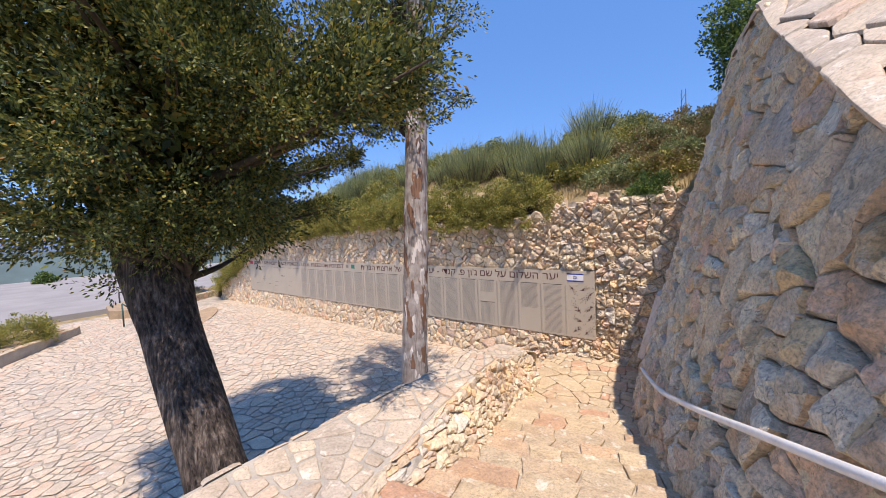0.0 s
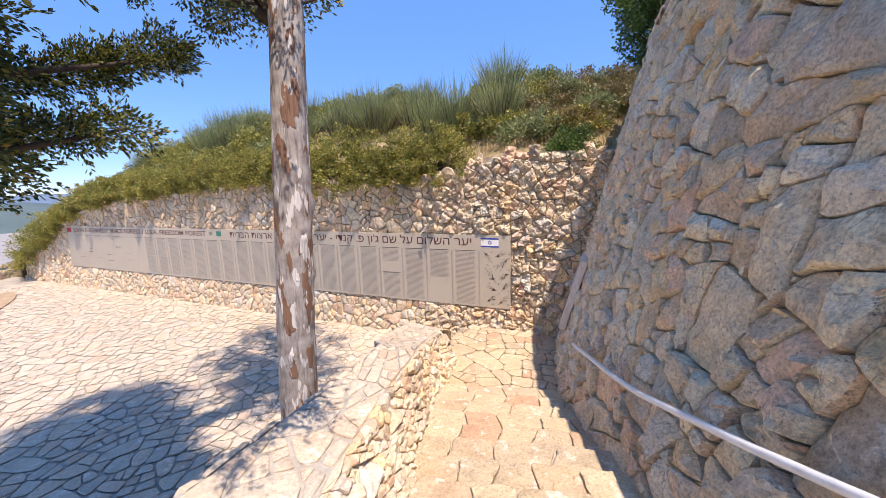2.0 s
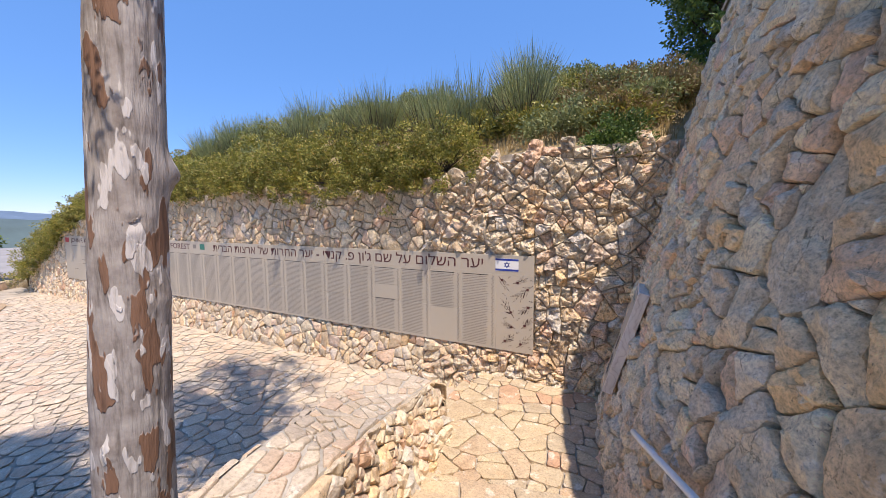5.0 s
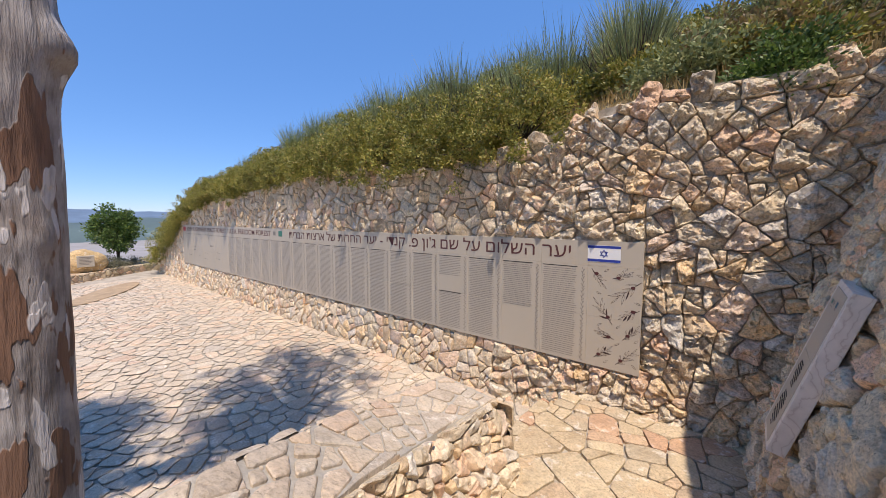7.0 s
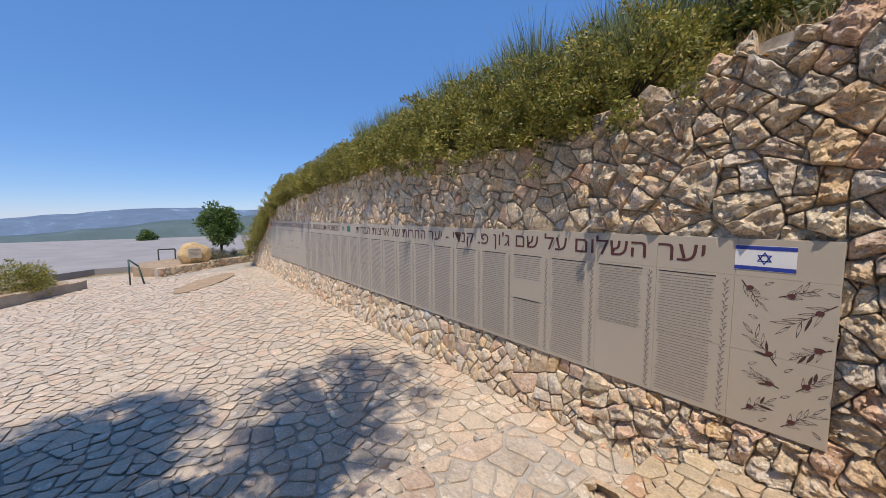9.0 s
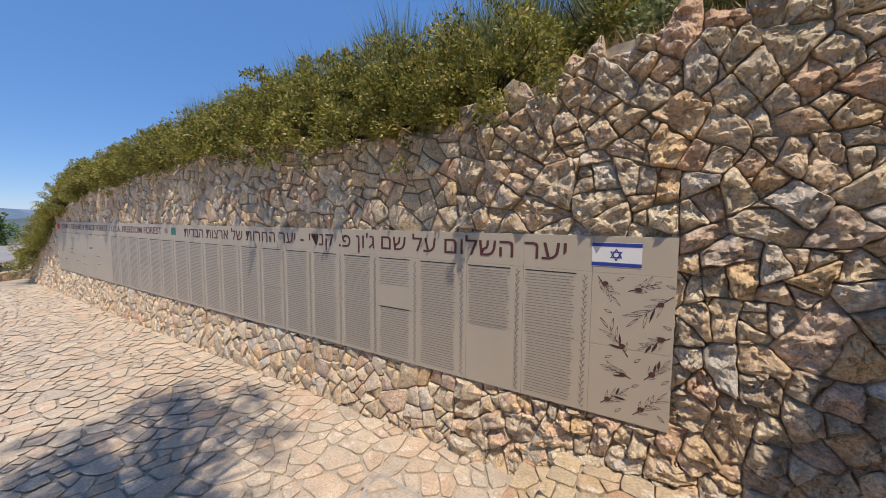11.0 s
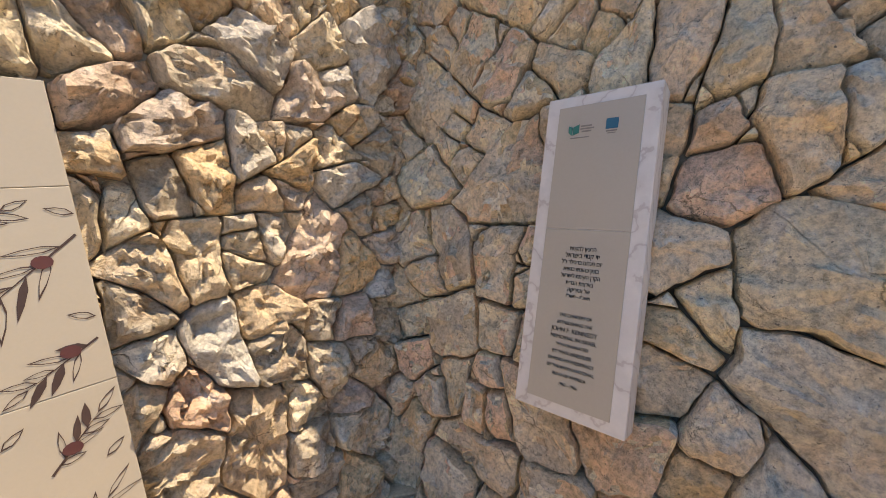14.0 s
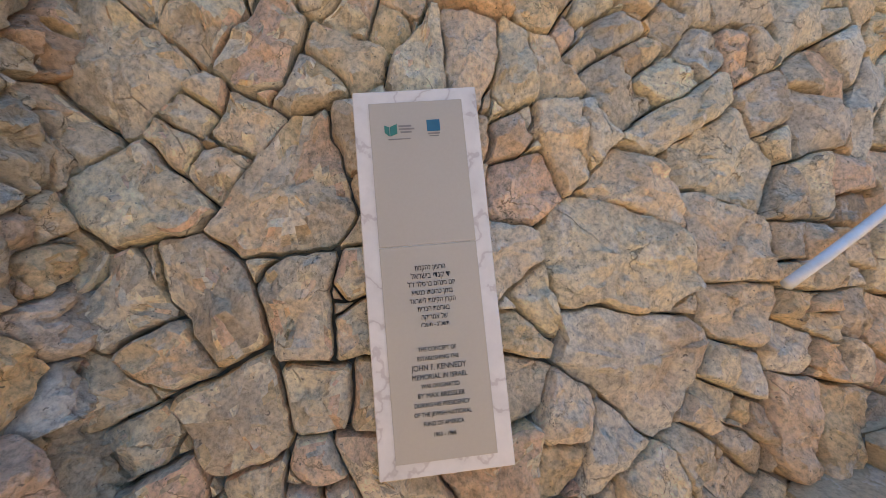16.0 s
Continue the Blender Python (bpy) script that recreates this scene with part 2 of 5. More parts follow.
def bark_flaking(name):
    """Grey bark shed in long flakes that leave red-brown and pale patches."""
    n = Nodes(name, 0.75)
    p = n.place(stretch=(1, 1, 0.32))
    base = n.ramp(n.noise(n.place(), 7, 6, 0.6), [(0.3, (0.20, 0.165, 0.145)), (0.7, (0.47, 0.43, 0.40))])
    flake = n.noise(p, 10, 3, 0.5)
    edge = n.ramp(flake, [(0.545, (0, 0, 0)), (0.56, (1, 1, 1))])
    c = n.mix(base, (0.22, 0.12, 0.075), edge)
    pale = n.ramp(n.noise(p, 13, 2, 0.5), [(0.60, (0, 0, 0)), (0.615, (1, 1, 1))])
    c = n.mix(c, (0.62, 0.58, 0.55), pale)
    crack = n.noise(n.place(stretch=(1, 1, 0.12)), 32, 5, 0.6)
    c = n.mix(c, n.ramp(crack, [(0.3, (0.45, 0.42, 0.4)), (0.5, (1.05, 1.05, 1.05))]), 0.85, "MULTIPLY")
    n.color(c)
    a = n.bump(edge, 0.5, 0.015)
    b = n.bump(pale, 0.4, 0.01, a)
    n.bump(crack, 0.7, 0.02, b)
    return n.m


M_BARK = bark_fibrous("fibrous_bark")
M_FLAKE = bark_flaking("flaking_bark")


# ---- builders ----
def mesh_of(name, verts, faces, material, smooth=False):
    me = bpy.data.meshes.new(name)
    me.from_pydata([tuple(v) for v in verts], [], faces)
    me.materials.append(material)
    if smooth:
        me.polygons.foreach_set("use_smooth", [True] * len(me.polygons))
    me.update()
    if smooth == "split":
        me.set_sharp_from_angle(angle=radians(24))
    return me


def quads_mesh(name, corners, material):
    """Many loose four-cornered blades from an array (n, 4, 3)."""
    n = len(corners)
    me = bpy.data.meshes.new(name)
    me.vertices.add(4 * n)
    me.vertices.foreach_set("co", np.ascontiguousarray(corners, dtype=np.float32).ravel())
    me.loops.add(4 * n)
    me.loops.foreach_set("vertex_index", np.arange(4 * n, dtype=np.int32))
    me.polygons.add(n)
    me.polygons.foreach_set("loop_start", np.arange(0, 4 * n, 4, dtype=np.int32))
    me.materials.append(material)
    me.update(calc_edges=True)
    return me


def thing(name, at, label, category, group="", kind=""):
    ob = new(name)
    ob.location = at
    ob.empty_display_size = 0.1
    return tagged(ob, label, category, group, kind)


def base_of(parent):
    m = Vector(parent.location)
    while parent.parent:
        parent = parent.parent
        m = m + Vector(parent.location)
    return m


def part(name, me, material, parent, label="", kind=""):
    """Links a bmesh or a mesh, given in world metres, as one mesh object under a thing or part."""
    if isinstance(me, bmesh.types.BMesh):
        bm, me = me, bpy.data.meshes.new(name)
        bm.to_mesh(me)
        bm.free()
        me.materials.append(material)
    ob = new(name, me)
    if parent is not None:
        ob.parent = parent
        me.transform(Matrix.Translation(-base_of(parent)))
    return tagged(ob, label, kind=kind)


def box(bm, lo, hi, m=None, bevel=0.0):
    got = bmesh.ops.create_cube(bm, size=1.0)["verts"]
    lo, hi = Vector(lo), Vector(hi)
    for v in got:
        v.co = Vector((lo[i] + (v.co[i] + 0.5) * (hi[i] - lo[i]) for i in range(3)))
    if bevel:
        edges = list({e for v in got for e in v.link_edges})
        r = bmesh.ops.bevel(bm, geom=edges, offset=bevel, segments=2, affect="EDGES", profile=0.5)
        got = list({v for f in r["faces"] for v in f.verts} | {v for v in got if v.is_valid})
    if m is not None:
        for v in got:
            v.co = m @ v.co
    return got


def box_mesh(lo, hi, m=None, bevel=0.0):
    bm = bmesh.new()
    box(bm, lo, hi, m, bevel)
    return bm


def tube(points, radii, sides=8, wobble=0.0, seed=0, caps=True):
    """Verts and faces of a round bar along points."""
    verts, faces = [], []
    points = [Vector(p) for p in points]
    for i, p in enumerate(points):
        way = (points[min(i + 1, len(points) - 1)] - points[max(i - 1, 0)]).normalized()
        side = way.cross(Vector((0.31, 0.95, 0.1))).normalized()
        up = side.cross(way)
        for j in range(sides):
            a = 2 * math.pi * j / sides
            d = side * math.cos(a) + up * math.sin(a)
            r = radii[i]
            if wobble:
                r *= 1 + wobble * noise.noise(Vector((math.cos(a) * 1.7 + seed, math.sin(a) * 1.7, p.z * 1.3)))
            verts.append(p + d * r)
    for i in range(len(points) - 1):
        for j in range(sides):
            a, b = i * sides + j, i * sides + (j + 1) % sides
            faces.append((a, b, b + sides, a + sides))
    if caps:
        faces.append(tuple(range(sides - 1, -1, -1)))
        faces.append(tuple(range((len(points) - 1) * sides, len(points) * sides)))
    return verts, faces


def tubes_mesh(name, specs, material, smooth=True):
    verts, faces = [], []
    for args in specs:
        v, f = tube(*args)
        k = len(verts)
        verts += v
        faces += [tuple(i + k for i in g) for g in f]
    return mesh_of(name, verts, faces, material, smooth)


def clip(poly, nx, ny, c):
    """Keeps the part of a polygon where nx*x + ny*y <= c."""
    out = []
    for i, a in enumerate(poly):
        b = poly[(i + 1) % len(poly)]
        da, db = nx * a[0] + ny * a[1] - c, nx * b[0] + ny * b[1] - c
        if da <= 0:
            out.append(a)
        if (da < 0) != (db < 0) and da != db:
            k = da / (da - db)
            out.append((a[0] + k * (b[0] - a[0]), a[1] + k * (b[1] - a[1])))
    return out


def cells(x0, x1, y0, y1, size, seed, wide=1.0, jitter=0.85, spread=0.30, chinks=0.26):
    """Irregular stones that fill a rectangle: polygons of a weighted tessellation."""
    rnd = random.Random(seed)
    pts = []
    sx, sy = size * wide, size * 0.87
    for j in range(int((y1 - y0) / sy) + 2):
        for i in range(int((x1 - x0) / sx) + 2):
            x = x0 + (i + 0.5 * (j % 2) + jitter * (rnd.random() - 0.5)) * sx
            y = y0 + (j + jitter * (rnd.random() - 0.5)) * sy
            if rnd.random() < 0.10:
                continue
            w = rnd.random() ** 1.6 * spread * size * size
            pts.append((x, y, w))
            if rnd.random() < chinks:
                pts.append((x + 0.45 * sx, y + 0.35 * sy, -0.05 * size * size))
    grid = {}
    g = size * max(1.0, wide) * 1.3
    for k, (x, y, w) in enumerate(pts):
        grid.setdefault((int(x // g), int(y // g)), []).append(k)
    out = []
    reach = 1.9 * size * max(1.0, wide)
    for k, (x, y, w) in enumerate(pts):
        poly = [(max(x0, x - reach), max(y0, y - reach)), (min(x1, x + reach), max(y0, y - reach)), (min(x1, x + reach), min(y1, y + reach)), (max(x0, x - reach), min(y1, y + reach))]
        if poly[0][0] >= poly[1][0] or poly[0][1] >= poly[2][1]:
            continue
        gx, gy = int(x // g), int(y // g)
        for a in range(gx - 2, gx + 3):
            for b in range(gy - 2, gy + 3):
                for q in grid.get((a, b), ()):
                    if q == k or not poly:
                        continue
                    u, v, w2 = pts[q]
                    nx, ny = 2 * (u - x), 2 * (v - y)
                    poly = clip(poly, nx, ny, u * u + v * v - x * x - y * y - w2 + w)
        if len(poly) >= 3:
            area = 0.5 * sum(p[0] * r[1] - r[0] * p[1] for p, r in zip(poly, poly[1:] + poly[:1]))
            if area > 0.08 * size * size:
                out.append(poly)
    return out


def spread_of(poly):
    """Area, centre and longer axis of a polygon."""
    n = len(poly)
    area = 0.5 * sum(p[0] * r[1] - r[0] * p[1] for p, r in zip(poly, poly[1:] + poly[:1]))
    cx, cy = sum(p[0] for p in poly) / n, sum(p[1] for p in poly) / n
    xx, yy, xy = (sum((p[i] - c) * (p[j] - e) for p in poly) for i, j, c, e in ((0, 0, cx, cx), (1, 1, cy, cy), (0, 1, cx, cy)))
    return abs(area), cx, cy, 0.5 * math.atan2(2 * xy, xx - yy)


def compact(poly):
    """1 for a disc, less for slivers."""
    around = sum(math.hypot(p[0] - q[0], p[1] - q[1]) for p, q in zip(poly, poly[1:] + poly[:1]))
    return 4 * math.pi * spread_of(poly)[0] / (around * around + 1e-9)


def rubble(x0, x1, y0, y1, size, seed, wide=1.2, vary=0.65, chinks=0.5):
    """Random rubble: coarse cells broken by crooked cuts into angular stones of many sizes, with chinks at the corners."""
    rnd = random.Random(seed)
    todo, out = cells(x0, x1, y0, y1, 2.1 * size, seed, wide, 1.0, 0.35, 0.0), []
    while todo:
        p = todo.pop()
        area, cx, cy, axis = spread_of(p)
        if area > size * size * wide * math.exp(rnd.gauss(0, vary)) * 1.1:
            best, score = None, 0.38
            for _ in range(9):
                a = axis + rnd.gauss(0, 0.35)
                nx, ny = math.cos(a), math.sin(a)
                c = nx * cx + ny * cy + rnd.uniform(-0.22, 0.22) * math.sqrt(area)
                halves = [clip(p, nx, ny, c), clip(p, -nx, -ny, -c)]
                if all(len(h) > 3 for h in halves):
                    round_off = min(compact(h) for h in halves)
                    if round_off > score:
                        best, score = halves, round_off
            if best:
                todo += best
                continue
        if rnd.random() < chinks and len(p) > 3:
            k = rnd.randrange(len(p))
            q, a, b = p[k], p[k - 1], p[(k + 1) % len(p)]
            f, g = rnd.uniform(0.2, 0.4), rnd.uniform(0.2, 0.4)
            u, v = (q[0] + f * (a[0] - q[0]), q[1] + f * (a[1] - q[1])), (q[0] + g * (b[0] - q[0]), q[1] + g * (b[1] - q[1]))
            if spread_of([u, q, v])[0] > 0.008 * size * size + 0.0003:
                out.append([u, q, v])
                p = p[:k] + [u, v] + p[k + 1:]
        out.append(p)
    return out


def middle(poly):
    return sum(p[0] for p in poly) / len(poly), sum(p[1] for p in poly) / len(poly)


def bend(u, v, k):
    """Shifts a point of a wall's face a little, so that joints run crooked but neighbours still meet."""
    p = Vector((u * 4.3, v * 4.3, 1.7))
    w = noise.noise_vector(p) * k + noise.noise_vector(p * 3.1) * (0.45 * k)
    return u + w.x, v + w.y


def stone(poly, lay, joint, depth, bulge, rnd, step=0.11, tilt=0.12, rough=0.35, back=True, corner=0.10, fine=False, facets=3, warp=0.0, edge_in=0.010, chip=0.5):
    """One split stone: a broken outline, a faceted face and sides. lay(u, v, d) puts it on its surface, d outwards."""
    n = len(poly)
    ring = []
    for i in range(n):
        a, b, c = poly[i - 1], poly[i], poly[(i + 1) % n]
        ring.append((b[0] + corner * (a[0] - b[0]), b[1] + corner * (a[1] - b[1])))
        ring.append((b[0] + corner * (c[0] - b[0]), b[1] + corner * (c[1] - b[1])))
    edge = []
    for i, a in enumerate(ring):
        b = ring[(i + 1) % len(ring)]
        length = math.hypot(b[0] - a[0], b[1] - a[1])
        if length < 0.006:
            continue
        m = max(1, min((16 if fine == 2 else 7) if fine else 3, int(length / step + 0.5)))
        for q in range(m):
            k = q / m
            p = (a[0] + k * (b[0] - a[0]), a[1] + k * (b[1] - a[1]))
            edge.append(bend(*p, warp) if warp else p)
    if len(edge) < 3:
        return None
    cx, cy = middle(edge)
    mean = sum(math.hypot(p[0] - cx, p[1] - cy) for p in edge) / len(edge)
    shrink = max(0.55, 1 - joint * rnd.uniform(0.4, 1.8) / mean)
    bulge = bulge * min(1.0, 0.35 + mean / 0.16)
    ta, tb = rnd.uniform(-tilt, tilt), rnd.uniform(-tilt, tilt)
    sd = rnd.uniform(0, 900)
    lift = rnd.uniform(-0.6, 0.5) * bulge
    planes = []
    for q in range(facets):
        a = rnd.uniform(0, 6.283)
        planes.append((math.cos(a), math.sin(a), rnd.uniform(-0.1, 0.65), rnd.uniform(0.4, 1.6)))

    def at(u, v, d, k):
        du, dv = (u - cx) / mean, (v - cy) / mean
        h = noise.noise(Vector((u * 6 + sd, v * 8, sd))) + (0.6 * noise.noise(Vector((u * 17 + sd, v * 21, sd))) if fine else 0)
        if fine == 2:
            h += 0.45 * noise.noise(Vector((u * 39 + sd, v * 39, sd))) - 0.6 * abs(noise.noise(Vector((u * 12, v * 15 + sd, sd))))
        if fine:
            q = Vector((u * 8.5 + sd, v * 10.5, sd))
            c = noise.voronoi(q)[1][0]
            h += chip * ((q - c).dot(noise.noise_vector(c * 7.3)) * 2.2 + 0.7 * noise.noise(c * 5.1))
        cut = min([0.0] + [s * (o - (du * x + dv * y)) for x, y, o, s in planes]) if k else 0.0
        return lay(u, v, d + ta * (u - cx) + tb * (v - cy) + bulge * k * (rough * h + 0.7 * max(cut, -0.8)))

    e = max(0.7, 1 - edge_in / mean)
    rings = [(1.0, -depth, 0.0)] if back else []
    rings += [(1.0, lift - 0.1 * bulge, 0.5), (e, lift + 0.62 * bulge, 0.9)]
    if fine == 2:
        rings += [(0.5 * e + 0.40, lift + 0.84 * bulge, 1.0), (0.74, lift + 0.9 * bulge, 1.0), (0.6, lift + 0.95 * bulge, 1.0), (0.45, lift + 0.98 * bulge, 1.0), (0.3, lift + bulge, 1.0), (0.13, lift + bulge, 1.0)]
    elif fine:
        rings += [(0.8, lift + 0.86 * bulge, 1.0), (0.52, lift + 0.96 * bulge, 1.0), (0.22, lift + bulge, 1.0)]
    else:
        rings += [(0.70, lift + 0.9 * bulge, 1.0), (0.25, lift + bulge, 1.0)]
    verts, faces = [], []
    m = len(edge)
    for s, d, k in rings:
        for i, p in enumerate(edge):
            wob = 1 + (0.05 * noise.noise(Vector((p[0] * 13, p[1] * 13, sd))) + (0.05 * noise.noise(Vector((p[0] * 31, p[1] * 31, sd))) if fine else 0) if k else 0)
            verts.append(at(cx + (p[0] - cx) * shrink * s * wob, cy + (p[1] - cy) * shrink * s * wob, d, k))
    for r in range(len(rings) - 1):
        for i in range(m):
            j = (i + 1) % m
            faces.append((r * m + i, r * m + j, (r + 1) * m + j, (r + 1) * m + i))
    last = (len(rings) - 1) * m
    faces.append(tuple(last + i for i in range(m)))
    return verts, faces


def lay_stones(polys, lay, parent, name, near, m_near, m_far, seed, most=300, joint=0.012, depth=0.08, bulge=0.03, flip=False, smooth="split", far_name="", closest=None, **kw):
    """Lays stones on a surface: those for which near() holds are parts, the rest one joined part."""
    rnd = random.Random(seed)
    made, jv, jf = 0, [], []
    for poly in polys:
        more = dict(kw)
        if closest is not None and closest(middle(poly)):
            more.update(fine=2, step=0.030)
        got = stone(poly, lay, joint, depth, bulge, rnd, **more)
        if not got:
            continue
        verts, faces = got
        if flip:
            faces = [f[::-1] for f in faces]
        if near(middle(poly)) and made < most:
            made += 1
            c = sum((Vector(v) for v in verts), Vector()) / len(verts)
            me = mesh_of(name, [Vector(v) - c for v in verts], faces, m_near, smooth)
            ob = new(name, me)
            ob.parent = parent
            ob.location = c - base_of(parent)
        else:
            k = len(jv)
            jv += verts
            jf += [tuple(i + k for i in f) for f in faces]
    if jv:
        part(far_name or name + "_field", mesh_of(name + "_field", jv, jf, m_far, smooth), m_far, parent, kind="stuff")


def lerp(v, xs, ys):
    return float(np.interp(v, xs, ys))


# ---- the plan ----
PATIO_LOW = -0.35


def patio_z(x, y):
    return PATIO_LOW + 0.04 * min(0.0, y + 0.5)


def foot_x(y):
    """Foot of the leaning wall at z = 0."""
    return lerp(y, [-9.5, -6.0, -4.7, -3.78, -2.6, -1.5, -0.7, 0.6, 1.6], [3.3, 2.12, 1.75, 1.5, 1.25, 1.06, 0.98, 0.95, 0.95])


LEAN = 0.257


def lean_top(y):
    return lerp(y, [-9.5, -6.6, -5.6, -2.9, 1.6], [2.2, 2.95, 3.5, 5.2, 5.35])


def north_top(x):
    return lerp(x, [-20.5, -19.2, -17.0, -15.3, -12.8, -9.9, -7.0, -4.1, -2.2, -1.3, -0.5, 0.3, 2.2], [0.7, 0.9, 2.0, 2.6, 2.95, 3.02, 3.25, 3.09, 3.05, 3.25, 3.5, 3.55, 3.5])


def north_y(z):
    """Face of the panel wall: nearly upright, stepping forwards below the panel."""
    return 0.045 - 0.09 * min(1.0, max(0.0, (0.42 - z) / 0.75))


U_AXIS, V_AXIS = Vector((-0.22, 0.975, 0)).normalized(), Vector((0.975, 0.22, 0)).normalized()
RISE, GOING, FIRST, STEPS = 0.1125, 0.37, -2.41, 12
IN_Y = [-9.2, -7.0, -5.75, -4.7, -4.1, -3.4, -2.9, -2.5, -1.72]
IN_X, IN_Z = [0.9, 0.6, 0.32, 0.10, 0.0, -0.36, -0.55, -0.70, -0.76], [1.40, 1.38, 1.38, 1.36, 1.32, 1.0, 0.82, 0.68, 0.58]
OUT_X = [-0.25, -0.35, -0.30, -0.30, -0.42, -0.90, -1.15, -1.32, -1.36]


def parapet_foot(y):
    """Line where the sloping inner face meets the stairs."""
    return lerp(y, [-9.2, -7.0, -5.64, -5.24, -4.83, -4.39, -3.8, -3.28, -2.53, -1.72], [1.3, 0.95, 0.59, 0.5, 0.32, 0.15, -0.08, -0.21, -0.40, -0.50])


def stair_z(y):
    return min(STEPS * RISE, max(0.0, (FIRST + 0.25 - y) / GOING * RISE))


def parapet_in(y):
    return lerp(y, IN_Y, IN_X)


def parapet_out(y):
    return lerp(y, IN_Y, OUT_X)


def parapet_z(y):
    return lerp(y, IN_Y, IN_Z)


# ---- ground, road and distance ----
def ground():
    xs = [-3000, -1200, -500, -200, -110, -70, -56, -50, -40, -30, -24, -20.5, -16, -12, -8, -4, -1.5, 0, 2, 4, 7, 12, 30, 100, 600, 3000]
    ys = [-3000, -1000, -300, -100, -45, -30, -20, -14, -11, -9, -6, -3, -1, 0.25, 2, 5, 9, 15, 30, 80, 300, 1000, 3000]

    def h(x, y):
        z = -0.62 + 0.02 * min(0, y)
        if x < -50:
            z -= 0.28 * min(-50 - x, 250)
        if y < -12 and x < 3:
            z -= 0.15 * min(-12 - y, 120)
        return z

    verts = [(x, y, h(x, y)) for x in xs for y in ys]
    m = len(ys)
    faces = [(i * m + j, (i + 1) * m + j, (i + 1) * m + j + 1, i * m + j + 1) for i in range(len(xs) - 1) for j in range(m - 1)]
    tagged(new("ground", mesh_of("ground", verts, faces, M_EARTH)), "dry bare soil around the paved court", "ground", kind="structure")


ground()


def sheet(name, outline, z_at, material, label, category, thick=0.06):
    """A flat slab over an outline, following z_at."""
    n = len(outline)
    verts = [(x, y, z_at(x, y)) for x, y in outline] + [(x, y, z_at(x, y) - thick) for x, y in outline]
    faces = [tuple(range(n)), tuple(range(2 * n - 1, n - 1, -1))] + [(i, i + n, (i + 1) % n + n, (i + 1) % n) for i in range(n)]
    return tagged(new(name, mesh_of(name, verts, faces, material)), label, category, kind="structure")


sheet("road", [(-24, -3.8), (-24, -6.4), (-18.3, -12), (-10, -22), (-30, -40), (-51, -34), (-53, -8), (-54, 6), (-56, 22), (-30, 22), (-24.5, 5)], lambda x, y: -0.44 + 0.0022 * (-24 - x), M_ROAD, "pale sun-bleached asphalt road beyond the court", "road", 0.3)


def hills(name, dist, ridge, color, seed, label):
    """A wooded ridge far across the valley, with its haze painted into a bluish colour."""
    n = Nodes(name, 0.95)
    p = n.place()
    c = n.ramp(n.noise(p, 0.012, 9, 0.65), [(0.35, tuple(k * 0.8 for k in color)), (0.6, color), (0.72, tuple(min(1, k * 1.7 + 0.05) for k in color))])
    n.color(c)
    # faint self-glow lifts the ridge like haze; nothing here is a lamp
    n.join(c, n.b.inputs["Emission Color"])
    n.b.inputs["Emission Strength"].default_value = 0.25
    verts, faces = [], []
    cols = 90
    for i in range(cols):
        a = radians(95 + 110 * i / (cols - 1))
        top = ridge(math.degrees(a)) + 14 * noise.noise(Vector((i * 0.21, seed, 0))) * dist / 2000 + 4 * noise.noise(Vector((i * 0.9, seed, 3))) * dist / 2000
        for k, (f, hgt) in enumerate(((0.55, -260), (0.8, -110 + 0.3 * top), (0.93, 0.62 * top - 20), (1.0, top), (1.12, top - 120))):
            r = dist * f
            verts.append((r * math.cos(a), r * math.sin(a), hgt))
    for i in range(cols - 1):
        for k in range(4):
            a = i * 5 + k
            faces.append((a, a + 5, a + 6, a + 1))
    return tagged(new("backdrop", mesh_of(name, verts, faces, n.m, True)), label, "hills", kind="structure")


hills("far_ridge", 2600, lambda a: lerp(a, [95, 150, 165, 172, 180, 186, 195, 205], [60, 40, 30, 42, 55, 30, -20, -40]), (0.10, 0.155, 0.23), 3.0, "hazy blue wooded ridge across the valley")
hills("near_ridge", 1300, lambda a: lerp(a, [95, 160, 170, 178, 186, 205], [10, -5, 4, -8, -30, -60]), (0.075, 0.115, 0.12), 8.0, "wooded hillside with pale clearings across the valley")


# ---- court paving ----
def court_edge(x, y):
    if not -21.5 < x < -0.7 or y > -0.05 or y < -13.5:
        return False
    if y < -1.5 and x > parapet_out(y) - 0.02:
        return False
    if y > -1.5 and x > -1.12:
        return False
    if x < -18.9 and y > -4.0 and y > -3.7 + (x + 19) * -1.15 - 0.0:
        return False
    return not (((x + 16.3) * 0.85 - (y + 2.4) * 0.5) ** 2 / 2.0 ** 2 + ((x + 16.3) * 0.5 + (y + 2.4) * 0.85) ** 2 / 0.55 ** 2 < 1)


court = thing("floor", (-6, -4, PATIO_LOW), "sunlit pale limestone crazy paving in mortar joints", "paving", kind="structure")
part("mortar_bed", mesh_of("mortar_bed", [(-22, -14, patio_z(0, -14) - 0.02), (-0.6, -14, patio_z(0, -14) - 0.02), (-0.6, -0.5, PATIO_LOW - 0.02), (-22, -0.5, PATIO_LOW - 0.02), (-0.6, 0.06, PATIO_LOW - 0.02), (-22, 0.06, PATIO_LOW - 0.02)], [(0, 1, 2, 3), (3, 2, 4, 5)], M_PAVE_JOINT), M_PAVE_JOINT, court)


def on_court(u, v, d):
    return Vector((u, v, patio_z(u, v) + d))


